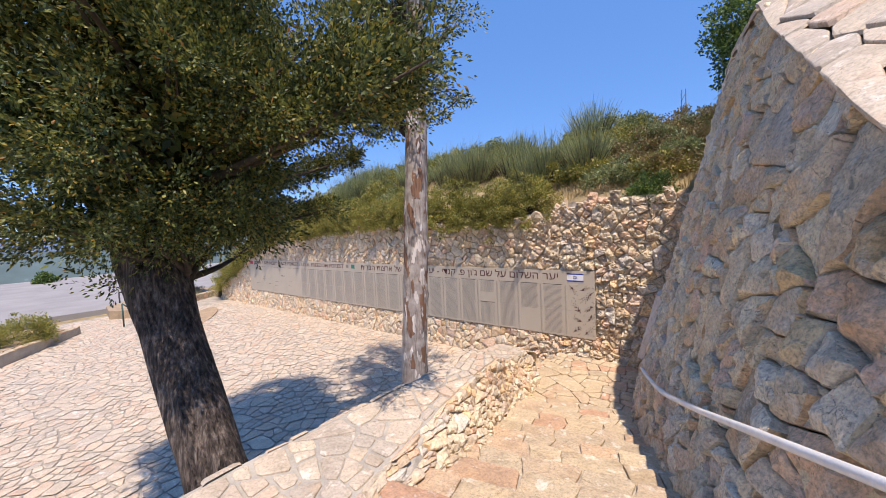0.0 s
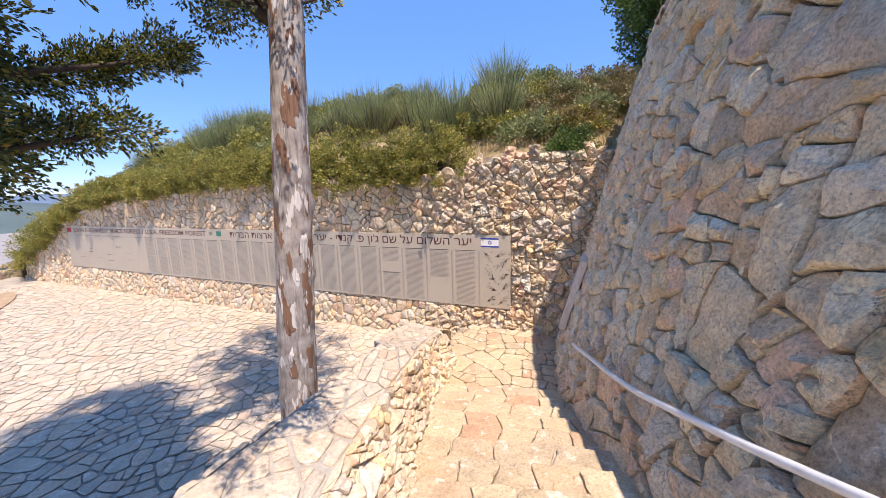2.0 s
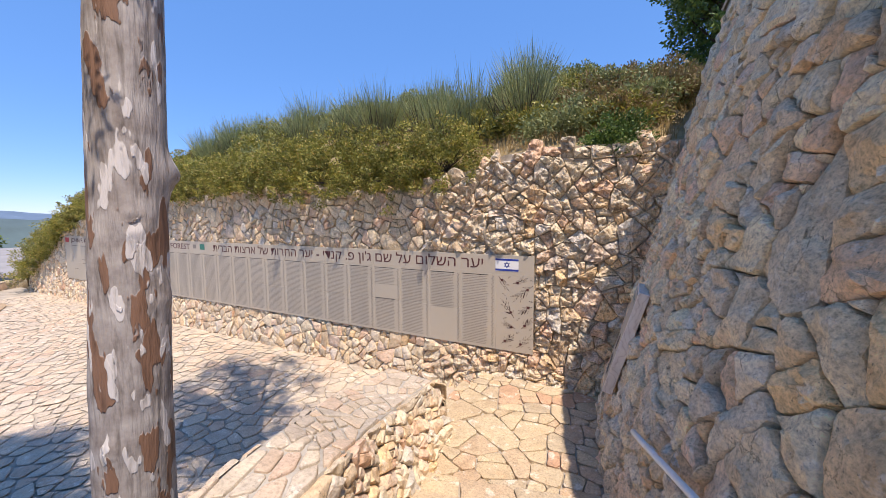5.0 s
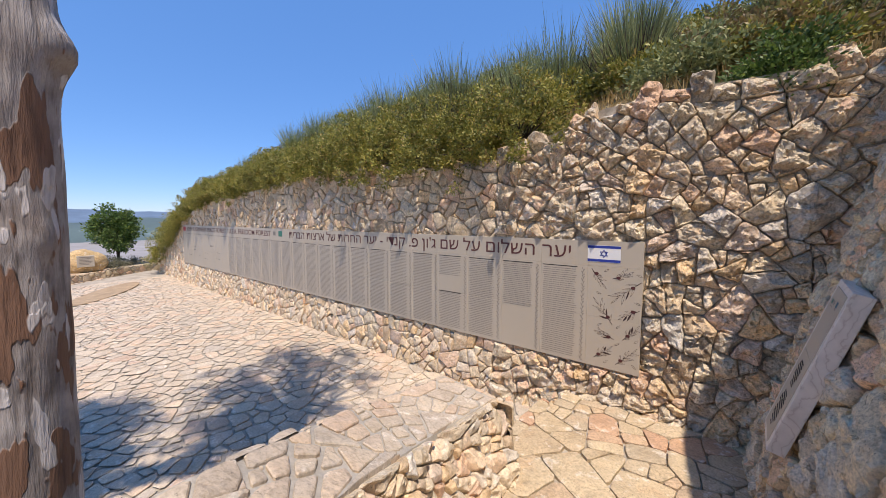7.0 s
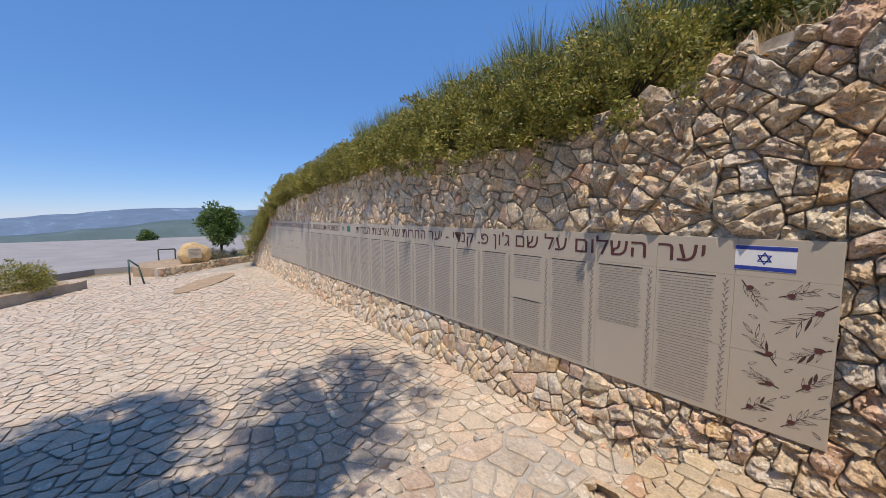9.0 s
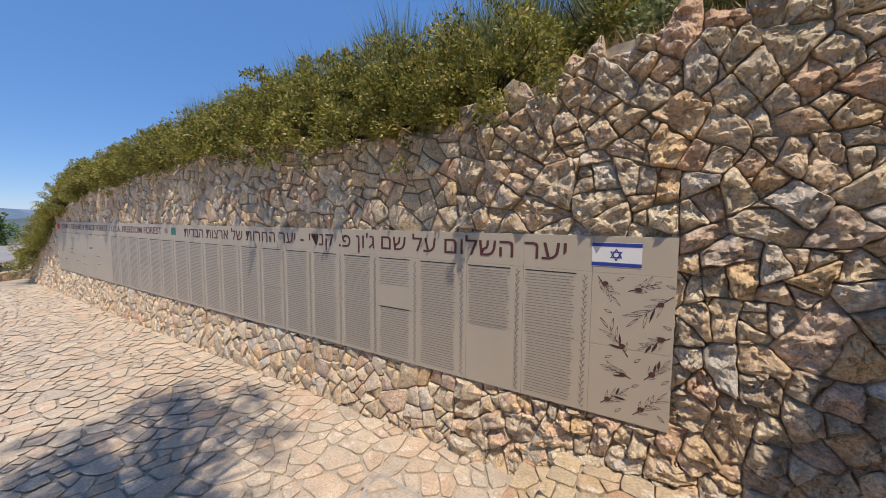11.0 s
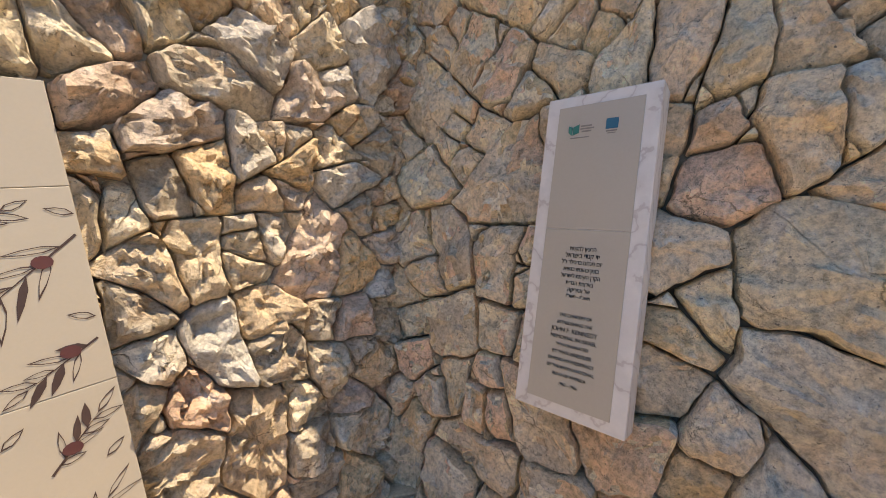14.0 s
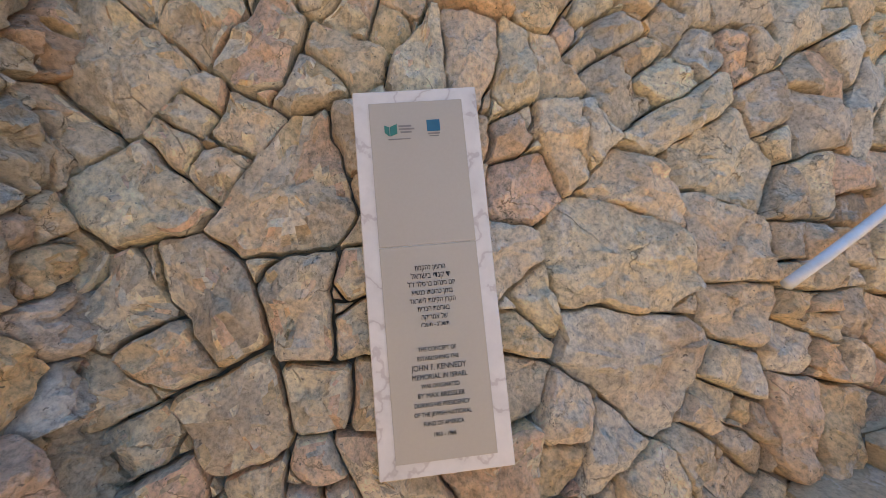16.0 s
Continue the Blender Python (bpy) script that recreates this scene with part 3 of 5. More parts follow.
# ---- north wall with the inscribed panel ----
PANEL_W, PANEL_LOW, PANEL_TOP = 16.6, 0.42, 1.92
wall_north = thing("wall_north", (-8, 0.2, PATIO_LOW), "tall rubble limestone retaining wall with rough joints", "wall", kind="structure")


def north_body():
    xs = [-20.5, -19.2, -17, -15.3, -12.8, -9.9, -7, -4.1, -2.2, -1.3, -0.5, 0.3, 2.2]
    zs = 8
    verts, faces = [], []
    for x in xs:
        t = north_top(x) - 0.06
        for k in range(zs):
            z = -0.7 + (t + 0.7) * k / (zs - 1)
            verts.append((x, north_y(z) + 0.05, z))
        verts.append((x, 0.75, t))
        verts.append((x, 0.75, -0.7))
    m = zs + 2
    for i in range(len(xs) - 1):
        for k in range(m):
            a, b = i * m + k, i * m + (k + 1) % m
            faces.append((a, a + m, b + m, b))
    faces.append(tuple(range(m - 1, -1, -1)))
    faces.append(tuple(range((len(xs) - 1) * m, len(xs) * m)))
    part("core", mesh_of("core", verts, faces, M_JOINT), M_JOINT, wall_north)


north_body()


def on_north(u, v, d):
    y = north_y(v) - d
    if -PANEL_W - 0.03 < u < 0.03 and PANEL_LOW - 0.03 < v < PANEL_TOP + 0.03:
        y = max(y, 0.034)
    return Vector((u, y, v))


# ---- leaning wall beside the stairs ----
wall_east = thing("wall_east", (2, -4, 0), "massive leaning wall of large grey-brown limestone blocks", "wall", kind="structure")


def on_lean(u, v, d):
    """u runs along y, v is the height; d stands off the face."""
    return Vector((foot_x(u) + LEAN * v - 0.94 * d, u - 0.22 * d, v + 0.24 * d))


def lean_body():
    ys = [1.6, 0.6, -0.7, -1.5, -2.2, -2.9, -3.78, -4.7, -5.6, -6.6, -8, -9.5]
    verts, faces = [], []
    for y in ys:
        t = lean_top(y) - 0.03
        for z in (-0.8, 0.6, 2.0, t):
            verts.append(on_lean(y, z, -0.08))
        verts.append(on_lean(y, t, -0.03) + Vector((1.5, 0.25, 0.75)))
        verts.append(on_lean(y, t, -0.03) + Vector((4.5, 0.8, 1.2)))
        verts.append(Vector((foot_x(y) + 6.5, y, -0.8)))
    m = 7
    for i in range(len(ys) - 1):
        for k in range(m):
            a, b = i * m + k, i * m + (k + 1) % m
            faces.append((a, b, b + m, a + m))
    faces.append(tuple(range(m)))
    faces.append(tuple(range(len(ys) * m - 1, (len(ys) - 1) * m - 1, -1)))
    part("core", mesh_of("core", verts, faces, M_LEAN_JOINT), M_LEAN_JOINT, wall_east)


lean_body()


# ---- stairs, landing and parapet ----
stairs = thing("stairs", (0.5, -4.5, 0), "broad outdoor stairs of yellowish limestone slabs", "stairs", kind="structure")


def stair_point(s, v, z):
    p = U_AXIS * s + V_AXIS * v
    return Vector((p.x, p.y, z))


def stairs_body():
    prof = [(-2.0, -0.75), (-2.0, -0.04), (FIRST, -0.04)]
    for k in range(1, STEPS + 1):
        s = FIRST - GOING * (k - 1)
        prof += [(s - 0.03, RISE * (k - 1) - 0.03), (s - 0.03, RISE * k - 0.03)]
    prof += [(-12.0, RISE * STEPS - 0.03), (-12.0, -0.75)]
    n = len(prof)
    verts = [stair_point(s, -1.0, z) for s, z in prof] + [stair_point(s, 1.25, z) for s, z in prof]
    faces = [(i, (i + 1) % n, (i + 1) % n + n, i + n) for i in range(n)]
    faces += [tuple(range(n - 1, -1, -1)), tuple(range(n, 2 * n))]
    part("core", mesh_of("core", verts, faces, M_PAVE_JOINT), M_PAVE_JOINT, stairs)


stairs_body()
parapet = thing("parapet", (-0.6, -4.0, 0.0), "low rubble parapet with mortared slab coping along the stairs", "parapet", kind="structure")


def on_parapet_top(u, v, d):
    """u from 0 (outer edge) to 1 (inner edge), v along y."""
    o, i = parapet_out(v), parapet_in(v)
    return Vector((o + (i - o) * u, v, parapet_z(v) + 0.04 * (1 - u) + d))


def on_parapet_face(u, v, d):
    """u along y, v from 0 at the foot to 1 at the coping."""
    a = Vector((parapet_foot(u) + 0.03, u, stair_z(u) - 0.12))
    b = Vector((parapet_in(u), u, parapet_z(u)))
    return a.lerp(b, v) + Vector((0.8 * d, 0.15 * d, 0.45 * d))


def parapet_body():
    ys = [-9.2, -7, -5.75, -5.2, -4.7, -4.1, -3.4, -2.9, -2.5, -1.72]
    verts, faces = [], []
    for y in ys:
        o, i, z = parapet_out(y), parapet_in(y), parapet_z(y)
        f = parapet_foot(y) - 0.02
        g = stair_z(y)
        verts += [(o - 0.03, y, -0.9), (o, y, z + 0.03), (i - 0.03, y, z - 0.01), (f, y, g - 0.12), (f, y, -0.9)]
    m = 5
    for k in range(len(ys) - 1):
        for j in range(m):
            a, b = k * m + j, k * m + (j + 1) % m
            faces.append((a, b, b + m, a + m))
    faces += [tuple(range(m)), tuple(range(len(ys) * m - 1, (len(ys) - 1) * m - 1, -1))]
    part("core", mesh_of("core", verts, [f[::-1] for f in faces], M_MORTAR), M_MORTAR, parapet)


parapet_body()

landing = thing("landing", (0.1, -1.2, 0.0), "landing of yellow and pink limestone flags at the stair foot", "landing", kind="structure")
part("core", box_mesh((-0.78, -2.3, -0.7), (1.25, 0.02, -0.035)), M_PAVE_JOINT, landing)
low_step = thing("low_step", (-1.0, -0.8, -0.35), "low stone step from the landing down to the court", "step", kind="structure")
part("core", box_mesh((-1.08, -1.6, -0.7), (-0.74, 0.0, -0.205)), M_STEP, low_step)


# ---- inscribed panel ----
def text_mesh(body, size, material, m, width=0.0, name="lettering", bold=0.0):
    """Writing as a thin solid mesh in the plane of m, centred; squeezed to a width if one is given."""
    cu = bpy.data.curves.new(name, "FONT")
    cu.body, cu.size, cu.extrude, cu.offset = body, size, 0.0008, bold * size
    cu.align_x, cu.align_y = "CENTER", "CENTER"
    ob = bpy.data.objects.new(name, cu)
    scene.collection.objects.link(ob)
    bpy.context.view_layer.update()
    me = bpy.data.meshes.new_from_object(ob.evaluated_get(bpy.context.evaluated_depsgraph_get()))
    bpy.data.objects.remove(ob)
    if width and len(me.vertices):
        xs = [v.co.x for v in me.vertices]
        me.transform(Matrix.Diagonal((width / (max(xs) - min(xs)), 1, 1, 1)))
    me.transform(m)
    me.materials.clear()
    me.materials.append(material)
    return me


def split_words(me, gap, parent, material, label):
    """Parts the joined letters into words, at gaps along x."""
    n = len(me.vertices)
    root = list(range(n))

    def top(i):
        while root[i] != i:
            root[i] = root[root[i]]
            i = root[i]
        return i

    for e in me.edges:
        root[top(e.vertices[0])] = top(e.vertices[1])
    span = {}
    for i in range(n):
        r, x = top(i), me.vertices[i].co.x
        lo, hi = span.get(r, (x, x))
        span[r] = (min(lo, x), max(hi, x))
    word, end, at = {}, None, -1
    for r in sorted(span, key=lambda k: span[k][0]):
        if end is None or span[r][0] > end + gap:
            at += 1
            end = span[r][1]
        end = max(end, span[r][1])
        word[r] = at
    for w in range(at + 1):
        keep = [i for i in range(n) if word[top(i)] == w]
        new_at = {i: k for k, i in enumerate(keep)}
        faces = [tuple(new_at[i] for i in p.vertices) for p in me.polygons if p.vertices[0] in new_at]
        part("word", mesh_of("word", [me.vertices[i].co.copy() for i in keep], faces, material), material, parent, label)


def flat(name, outlines, lay, material):
    """Thin prints: outlines in (u, v), laid by lay(u, v)."""
    verts, faces = [], []
    for o in outlines:
        k = len(verts)
        verts += [lay(u, v) for u, v in o]
        faces.append(tuple(range(k, k + len(o))))
    return mesh_of(name, verts, faces, material)


def rect(u0, v0, u1, v1):
    return [(u0, v0), (u1, v0), (u1, v1), (u0, v1)]


def blade(u, v, a, length, width):
    """Outline of a pointed leaf from (u, v) in the direction a."""
    c, s = math.cos(a), math.sin(a)
    return [(u + c * k * length - s * w * width, v + s * k * length + c * w * width) for k, w in ((0, 0), (0.3, -0.5), (0.65, -0.42), (1, 0), (0.65, 0.42), (0.3, 0.5))]


panel = thing("inscribed_panel", (-PANEL_W / 2, 0, PANEL_LOW), "long beige ceramic memorial panel with printed columns of names", "panel")


def on_panel(u, v):
    return (u, -0.0015, v)


def on_panel2(u, v):
    return (u, -0.003, v)


COLS = 28
COL_W = PANEL_W / COLS


def panel_tiles():
    g = 0.0009
    rnd = random.Random(4)
    for c in range(COLS):
        x1 = -c * COL_W
        for z0, z1 in ((PANEL_LOW, PANEL_LOW + 0.6), (PANEL_LOW + 0.6, PANEL_LOW + 1.2), (PANEL_LOW + 1.2, PANEL_TOP)):
            j = rnd.uniform(0, 0.002)
            part("tile", box_mesh((x1 - COL_W + g, 0.0 + j, z0 + g), (x1 - g, 0.03, z1 - g), None, 0.002), M_TILE, panel)
    part("grout", box_mesh((-PANEL_W + 0.004, 0.006, PANEL_LOW + 0.004), (-0.004, 0.05, PANEL_TOP - 0.004)), M_TILE, panel)


panel_tiles()


def name_columns():
    """Columns of small print under a dark rule, with a vine band between them."""
    rnd = random.Random(11)
    for c in range(1, COLS - 1):
        x1, x0 = -c * COL_W - 0.125, -(c + 1) * COL_W + 0.02
        if c > 19:
            part("rule", flat("rule", [rect(x0, PANEL_LOW + 1.17, x1, PANEL_LOW + 1.178)], on_panel, M_BLACK), M_BLACK, panel)
            for k in range(rnd.randint(0, 2)):
                z = PANEL_LOW + rnd.uniform(0.3, 1.0)
                part("rule", flat("rule", [rect(x0 + 0.08, z, x1 - 0.05, z + 0.008)], on_panel, M_BLACK), M_BLACK, panel)
            continue
        part("rule", flat("rule", [rect(x0, PANEL_LOW + 1.17, x1, PANEL_LOW + 1.18)], on_panel, M_BLACK), M_BLACK, panel)
        lines = []
        low = PANEL_LOW + (0.58 if c == 2 else 0.04)
        z = PANEL_LOW + 1.14
        while z > low:
            if c == 4 and 0.62 < z - PANEL_LOW < 0.86:
                z -= 0.024
                continue
            a = x0 + rnd.uniform(0, 0.03)
            b = x1 - rnd.uniform(0, 0.035)
            q = a
            while q < b:
                w = rnd.uniform(0.04, 0.11)
                lines.append(rect(q, z, min(b, q + w), z + 0.0065))
                q += w + 0.008
            z -= 0.0265
        part("small_print", flat("small_print", lines, on_panel, M_LINE), M_LINE, panel, kind="stuff")
        if c == 4:
            part("rule", flat("rule", [rect(x0, PANEL_LOW + 0.60, x1, PANEL_LOW + 0.61)], on_panel, M_BLACK), M_BLACK, panel)
        vine = []
        xm = -c * COL_W - 0.055
        z = PANEL_LOW + 0.03
        while z < PANEL_LOW + 1.16:
            s = 0.9 if int(z * 40) % 2 else -0.9
            vine.append(blade(xm, z, math.pi / 2 + s, 0.032, 0.011))
            vine.append(blade(xm, z + 0.012, math.pi / 2 - s * 0.5, 0.026, 0.010))
            z += 0.030
        part("vine_band", flat("vine_band", vine, on_panel, M_LINE), M_LINE, panel, kind="stuff")


name_columns()


def flag_tile():
    x1, x0 = -0.235, -0.60
    z0, z1 = 1.672, 1.868
    w, h = x1 - x0, z1 - z0
    f = part("flag_print", flat("flag_print", [rect(x0, z0, x1, z1)], on_panel, M_FLAG_WHITE), M_FLAG_WHITE, panel, "white flag print with two blue stripes and a star")
    bars = [rect(x0, z0 + 0.004, x1, z0 + 0.034), rect(x0, z1 - 0.034, x1, z1 - 0.004)]
    part("stripe", flat("stripe", bars[:1], on_panel2, M_FLAG_BLUE), M_FLAG_BLUE, f)
    part("stripe", flat("stripe", bars[1:], on_panel2, M_FLAG_BLUE), M_FLAG_BLUE, f)
    cx, cz, r, t = (x0 + x1) / 2, (z0 + z1) / 2, 0.052, 0.008
    strips = []
    for up in (1, -1):
        p = [(cx + r * math.cos(radians(90 * up + 120 * k)), cz + r * math.sin(radians(90 * up + 120 * k))) for k in range(3)]
        q = [(cx + (u - cx) * (1 - 2 * t / r), cz + (v - cz) * (1 - 2 * t / r)) for u, v in p]
        for k in range(3):
            j = (k + 1) % 3
            strips.append([p[k], p[j], q[j], q[k]])
    part("star", flat("star", strips, on_panel2, M_FLAG_BLUE), M_FLAG_BLUE, f)


flag_tile()


def olive_branches():
    """Printed sprigs: a stem with narrow outlined or filled leaves and an olive."""
    rnd = random.Random(21)
    sprigs = [(-0.547, 1.589, -0.397, 1.389, -0.49, 1.534), (-0.319, 1.486, -0.101, 1.578, -0.248, 1.505), (-0.014, 1.477, -0.302, 1.23, -0.094, 1.408), (-0.3, 0.959, -0.494, 1.225, -0.347, 1.039), (-0.021, 1.159, -0.225, 1.037, -0.084, 1.137), (-0.181, 0.798, -0.028, 0.969, -0.129, 0.855), (-0.275, 0.788, -0.483, 0.853, -0.335, 0.805), (-0.49, 0.53, -0.298, 0.688, -0.439, 0.575), (-0.249, 0.494, -0.043, 0.703, -0.194, 0.555)]

    def leaf_print(u, v, a, ln, w, full):
        out = blade(u, v, a, ln, w)
        if full:
            return [out]
        mu, mv = u + math.cos(a) * ln * 0.5, v + math.sin(a) * ln * 0.5
        inn = [(mu + (p - mu) * 0.80, mv + (r - mv) * 0.74) for p, r in out]
        return [[out[i], out[(i + 1) % 6], inn[(i + 1) % 6], inn[i]] for i in range(6)]

    for x, z, x1, z1, ox, oz in sprigs:
        a, length = math.atan2(z1 - z, x1 - x), math.hypot(x1 - x, z1 - z)
        c, s, w = math.cos(a), math.sin(a), 0.0035
        shapes = [[(x - s * w, z + c * w), (x + s * w, z - c * w), (x + c * length * 0.85, z + s * length * 0.85)]]
        b = part("olive_branch", flat("olive_branch", shapes, on_panel, M_SEPIA), M_SEPIA, panel)
        for k in range(8):
            q = 0.12 + 0.66 * k / 7
            turn = (0.72 if k % 2 else -0.72) * rnd.uniform(0.6, 1.15) * (1 if k < 7 else 0.1)
            got = leaf_print(x + c * length * q, z + s * length * q, a + turn, length * rnd.uniform(0.26, 0.40), rnd.uniform(0.016, 0.022), rnd.random() < 0.2)
            part("leaf", flat("leaf", got, on_panel, M_SEPIA), M_SEPIA, b)
        part("olive", flat("olive", [[(ox + 0.023 * math.cos(t * 0.524), oz + 0.019 * math.sin(t * 0.524)) for t in range(12)]], on_panel2, M_INK), M_INK, b)
    for u, v in [(-0.38, 1.58), (-0.034, 1.548), (-0.459, 1.308), (-0.041, 1.235), (-0.234, 0.941), (-0.445, 0.933), (-0.043, 0.807), (-0.24, 0.735), (-0.055, 0.516), (-0.359, 0.501)]:
        a = rnd.choice((0.5, 0.7, 2.4, 2.8))
        part("leaf_print", flat("leaf_print", leaf_print(u - 0.03 * math.cos(a), v - 0.03 * math.sin(a), a, 0.065, 0.021, False), on_panel, M_SEPIA), M_SEPIA, panel)


olive_branches()


def panel_words():
    face = pose(0, 0, 0, 90, 0, 0)
    # right to left writing is given in the order of its glyphs from the left
    for words, x0, x1, z, size in (("יער השלום על שם ג'ון פ. קנדי - יער החרות של ארצות הברית", -7.86, -0.80, 1.775, 0.25),):
        split_words(text_mesh(words[::-1], size, M_INK, Matrix.Translation(((x0 + x1) / 2, -0.0015, z)) @ face, x1 - x0), 0.045, panel, M_INK, "dark red Hebrew heading word")
    split_words(text_mesh("JOHN F. KENNEDY PEACE FOREST / U.S.A. FREEDOM FOREST", 0.2, M_INK, Matrix.Translation((-12.45, -0.0015, 1.775)) @ face, 7.2, bold=0.008), 0.045, panel, M_INK, "dark red English heading word")
    part("emblem", flat("emblem", [rect(-8.42, 1.72, -8.22, 1.86)], on_panel, M_GREEN_PRINT), M_GREEN_PRINT, panel, "green square emblem")
    part("emblem", flat("emblem", [rect(-8.72, 1.74, -8.58, 1.84)], on_panel, M_LINE), M_LINE, panel)
    part("emblem", flat("emblem", [rect(-16.5, 1.70, -16.2, 1.86)], on_panel, M_RED), M_RED, panel, "small red flag emblem")


panel_words()


# ---- stone plaque on the leaning wall ----
PQ_O = Vector((1.19, -1.04, 1.195))
PQ_UP = (Vector((1.353, -1.09, 1.76)) - Vector((1.037, -0.988, 0.625))).normalized()
PQ_R = Vector((0.03, -1.0, 0.0))
PQ_R = (PQ_R - PQ_UP * PQ_R.dot(PQ_UP)).normalized()
PQ_N = PQ_R.cross(PQ_UP)
PQ_M = Matrix(((PQ_R.x, PQ_UP.x, PQ_N.x, PQ_O.x), (PQ_R.y, PQ_UP.y, PQ_N.y, PQ_O.y), (PQ_R.z, PQ_UP.z, PQ_N.z, PQ_O.z), (0, 0, 0, 1)))
PQ_W, PQ_H = 0.40, 1.185
plaque = thing("memorial_plaque", PQ_O, "upright beige stone plaque framed in veined pale marble", "plaque")
part("slab", box_mesh((-PQ_W / 2, -PQ_H / 2, -0.10), (PQ_W / 2, PQ_H / 2, 0), PQ_M, 0.004), M_MARBLE, plaque, "veined pale marble frame slab")
part("upper_face", box_mesh((-0.15, 0.086, 0.0), (0.15, 0.55, 0.004), PQ_M, 0.001), M_TILE, plaque, "blank beige ceramic face")
part("lower_face", box_mesh((-0.15, -0.55, 0.0), (0.15, 0.083, 0.004), PQ_M, 0.001), M_TILE, plaque, "beige ceramic face with lettering")


def plaque_words():
    def row(words, y, size, width=0.0, material=M_BLACK):
        part("lettering", text_mesh(words, size, material, PQ_M @ Matrix.Translation((0, y - 0.012, 0.0055)), width), material, plaque)

    heb = [("הרעיון להקמת", 0.026, 0.10), ("יד קנדי בישראל", 0.030, 0.13), ("יזם מנחם ברסלר ז\"ל", 0.026, 0.155), ("בזמן כהונתו כנשיא", 0.026, 0.135), ("הקרן הקימת לישראל", 0.026, 0.150), ("בארצות הברית", 0.026, 0.105), ("של אמריקה", 0.026, 0.085)]
    y = 0.026
    for words, size, width in heb:
        row(words[::-1], y, 0.84 * size, 0.93 * width)
        y -= 0.025
    row("תשכ\"ג - תשכ\"ו"[::-1], y + 0.002, 0.018, 0.085)
    eng = [("THE CONCEPT OF", 0.020, 0.115), ("ESTABLISHING THE", 0.020, 0.125), ("JOHN F. KENNEDY", 0.027, 0.165), ("MEMORIAL IN ISRAEL", 0.024, 0.165), ("WAS ORIGINATED", 0.020, 0.115), ("BY MAX BRESSLER", 0.022, 0.14), ("DURING HIS PRESIDENCY", 0.020, 0.165), ("OF THE JEWISH NATIONAL", 0.020, 0.17), ("FUND OF AMERICA", 0.020, 0.12)]
    y = -0.219
    for words, size, width in eng:
        row(words, y, 0.88 * size, width)
        y -= 0.0268
    row("1963 - 1966", y - 0.005, 0.017, 0.065)

    def lay(u, v):
        return PQ_M @ Vector((u, v, 0.0055))

    part("emblem", flat("emblem", [[(-0.105, 0.45), (-0.09, 0.437), (-0.09, 0.468), (-0.105, 0.475)], [(-0.088, 0.437), (-0.065, 0.445), (-0.065, 0.478), (-0.088, 0.468)]], lay, M_GREEN_PRINT), M_GREEN_PRINT, plaque, "small green and blue cube emblem")
    part("emblem_words", flat("emblem_words", [rect(-0.06, 0.466, -0.02, 0.472), rect(-0.06, 0.456, -0.01, 0.462), rect(-0.055, 0.446, -0.02, 0.452), rect(-0.095, 0.425, -0.025, 0.429)], lay, M_LINE), M_LINE, plaque)
    part("emblem", flat("emblem", [rect(0.03, 0.447, 0.072, 0.485)], lay, M_TEAL), M_TEAL, plaque, "small blue-green square emblem")
    part("emblem_words", flat("emblem_words", [rect(0.032, 0.437, 0.07, 0.442), rect(0.036, 0.430, 0.066, 0.433)], lay, M_LINE), M_LINE, plaque)


plaque_words()


# ---- handrail ----
rail = thing("handrail", (1.6, -4.5, 1.2), "white painted steel handrail pipe bracketed to the wall", "handrail")
RAIL_AT = [(-2.36, 0.87), (-4.23, 1.36), (-5.18, 1.70), (-5.9, 1.98), (-6.6, 2.24), (-8.2, 2.8)]


def rail_point(y, off=0.11):
    z = lerp(-y, [-q[0] for q in RAIL_AT], [q[1] for q in RAIL_AT])
    return Vector((foot_x(y) + LEAN * z - off, y, z))


part("pipe", tubes_mesh("pipe", [([rail_point(-2.36 - 0.2 * k) for k in range(30)], [0.022] * 30, 12)], M_RAIL), M_RAIL, rail)
for y in (-2.55, -4.2, -5.9, -7.5):
    a, b = rail_point(y), rail_point(y - 0.03, -0.05) + Vector((0, 0, -0.03))
    part("bracket", tubes_mesh("bracket", [([a, (a + b) / 2 + Vector((0, 0, -0.02)), b], [0.009] * 3, 8)], M_RAIL), M_RAIL, rail)


# ---- trees and shrubs ----
def blades(centres, ways, length, width, rng, spread=0.6):
    """Pointed blades at centres, near the given ways, with random turn."""
    n = len(centres)
    w = ways + spread * rng.normal(size=(n, 3))
    w /= np.linalg.norm(w, axis=1)[:, None] + 1e-9
    s = np.cross(w, rng.normal(size=(n, 3)))
    s /= np.linalg.norm(s, axis=1)[:, None] + 1e-9
    le = (length * rng.uniform(0.6, 1.3, n))[:, None]
    wi = (width * rng.uniform(0.7, 1.3, n))[:, None]
    a = centres
    return np.stack([a, a + w * le * 0.45 + s * wi * 0.5, a + w * le, a + w * le * 0.45 - s * wi * 0.5], axis=1)


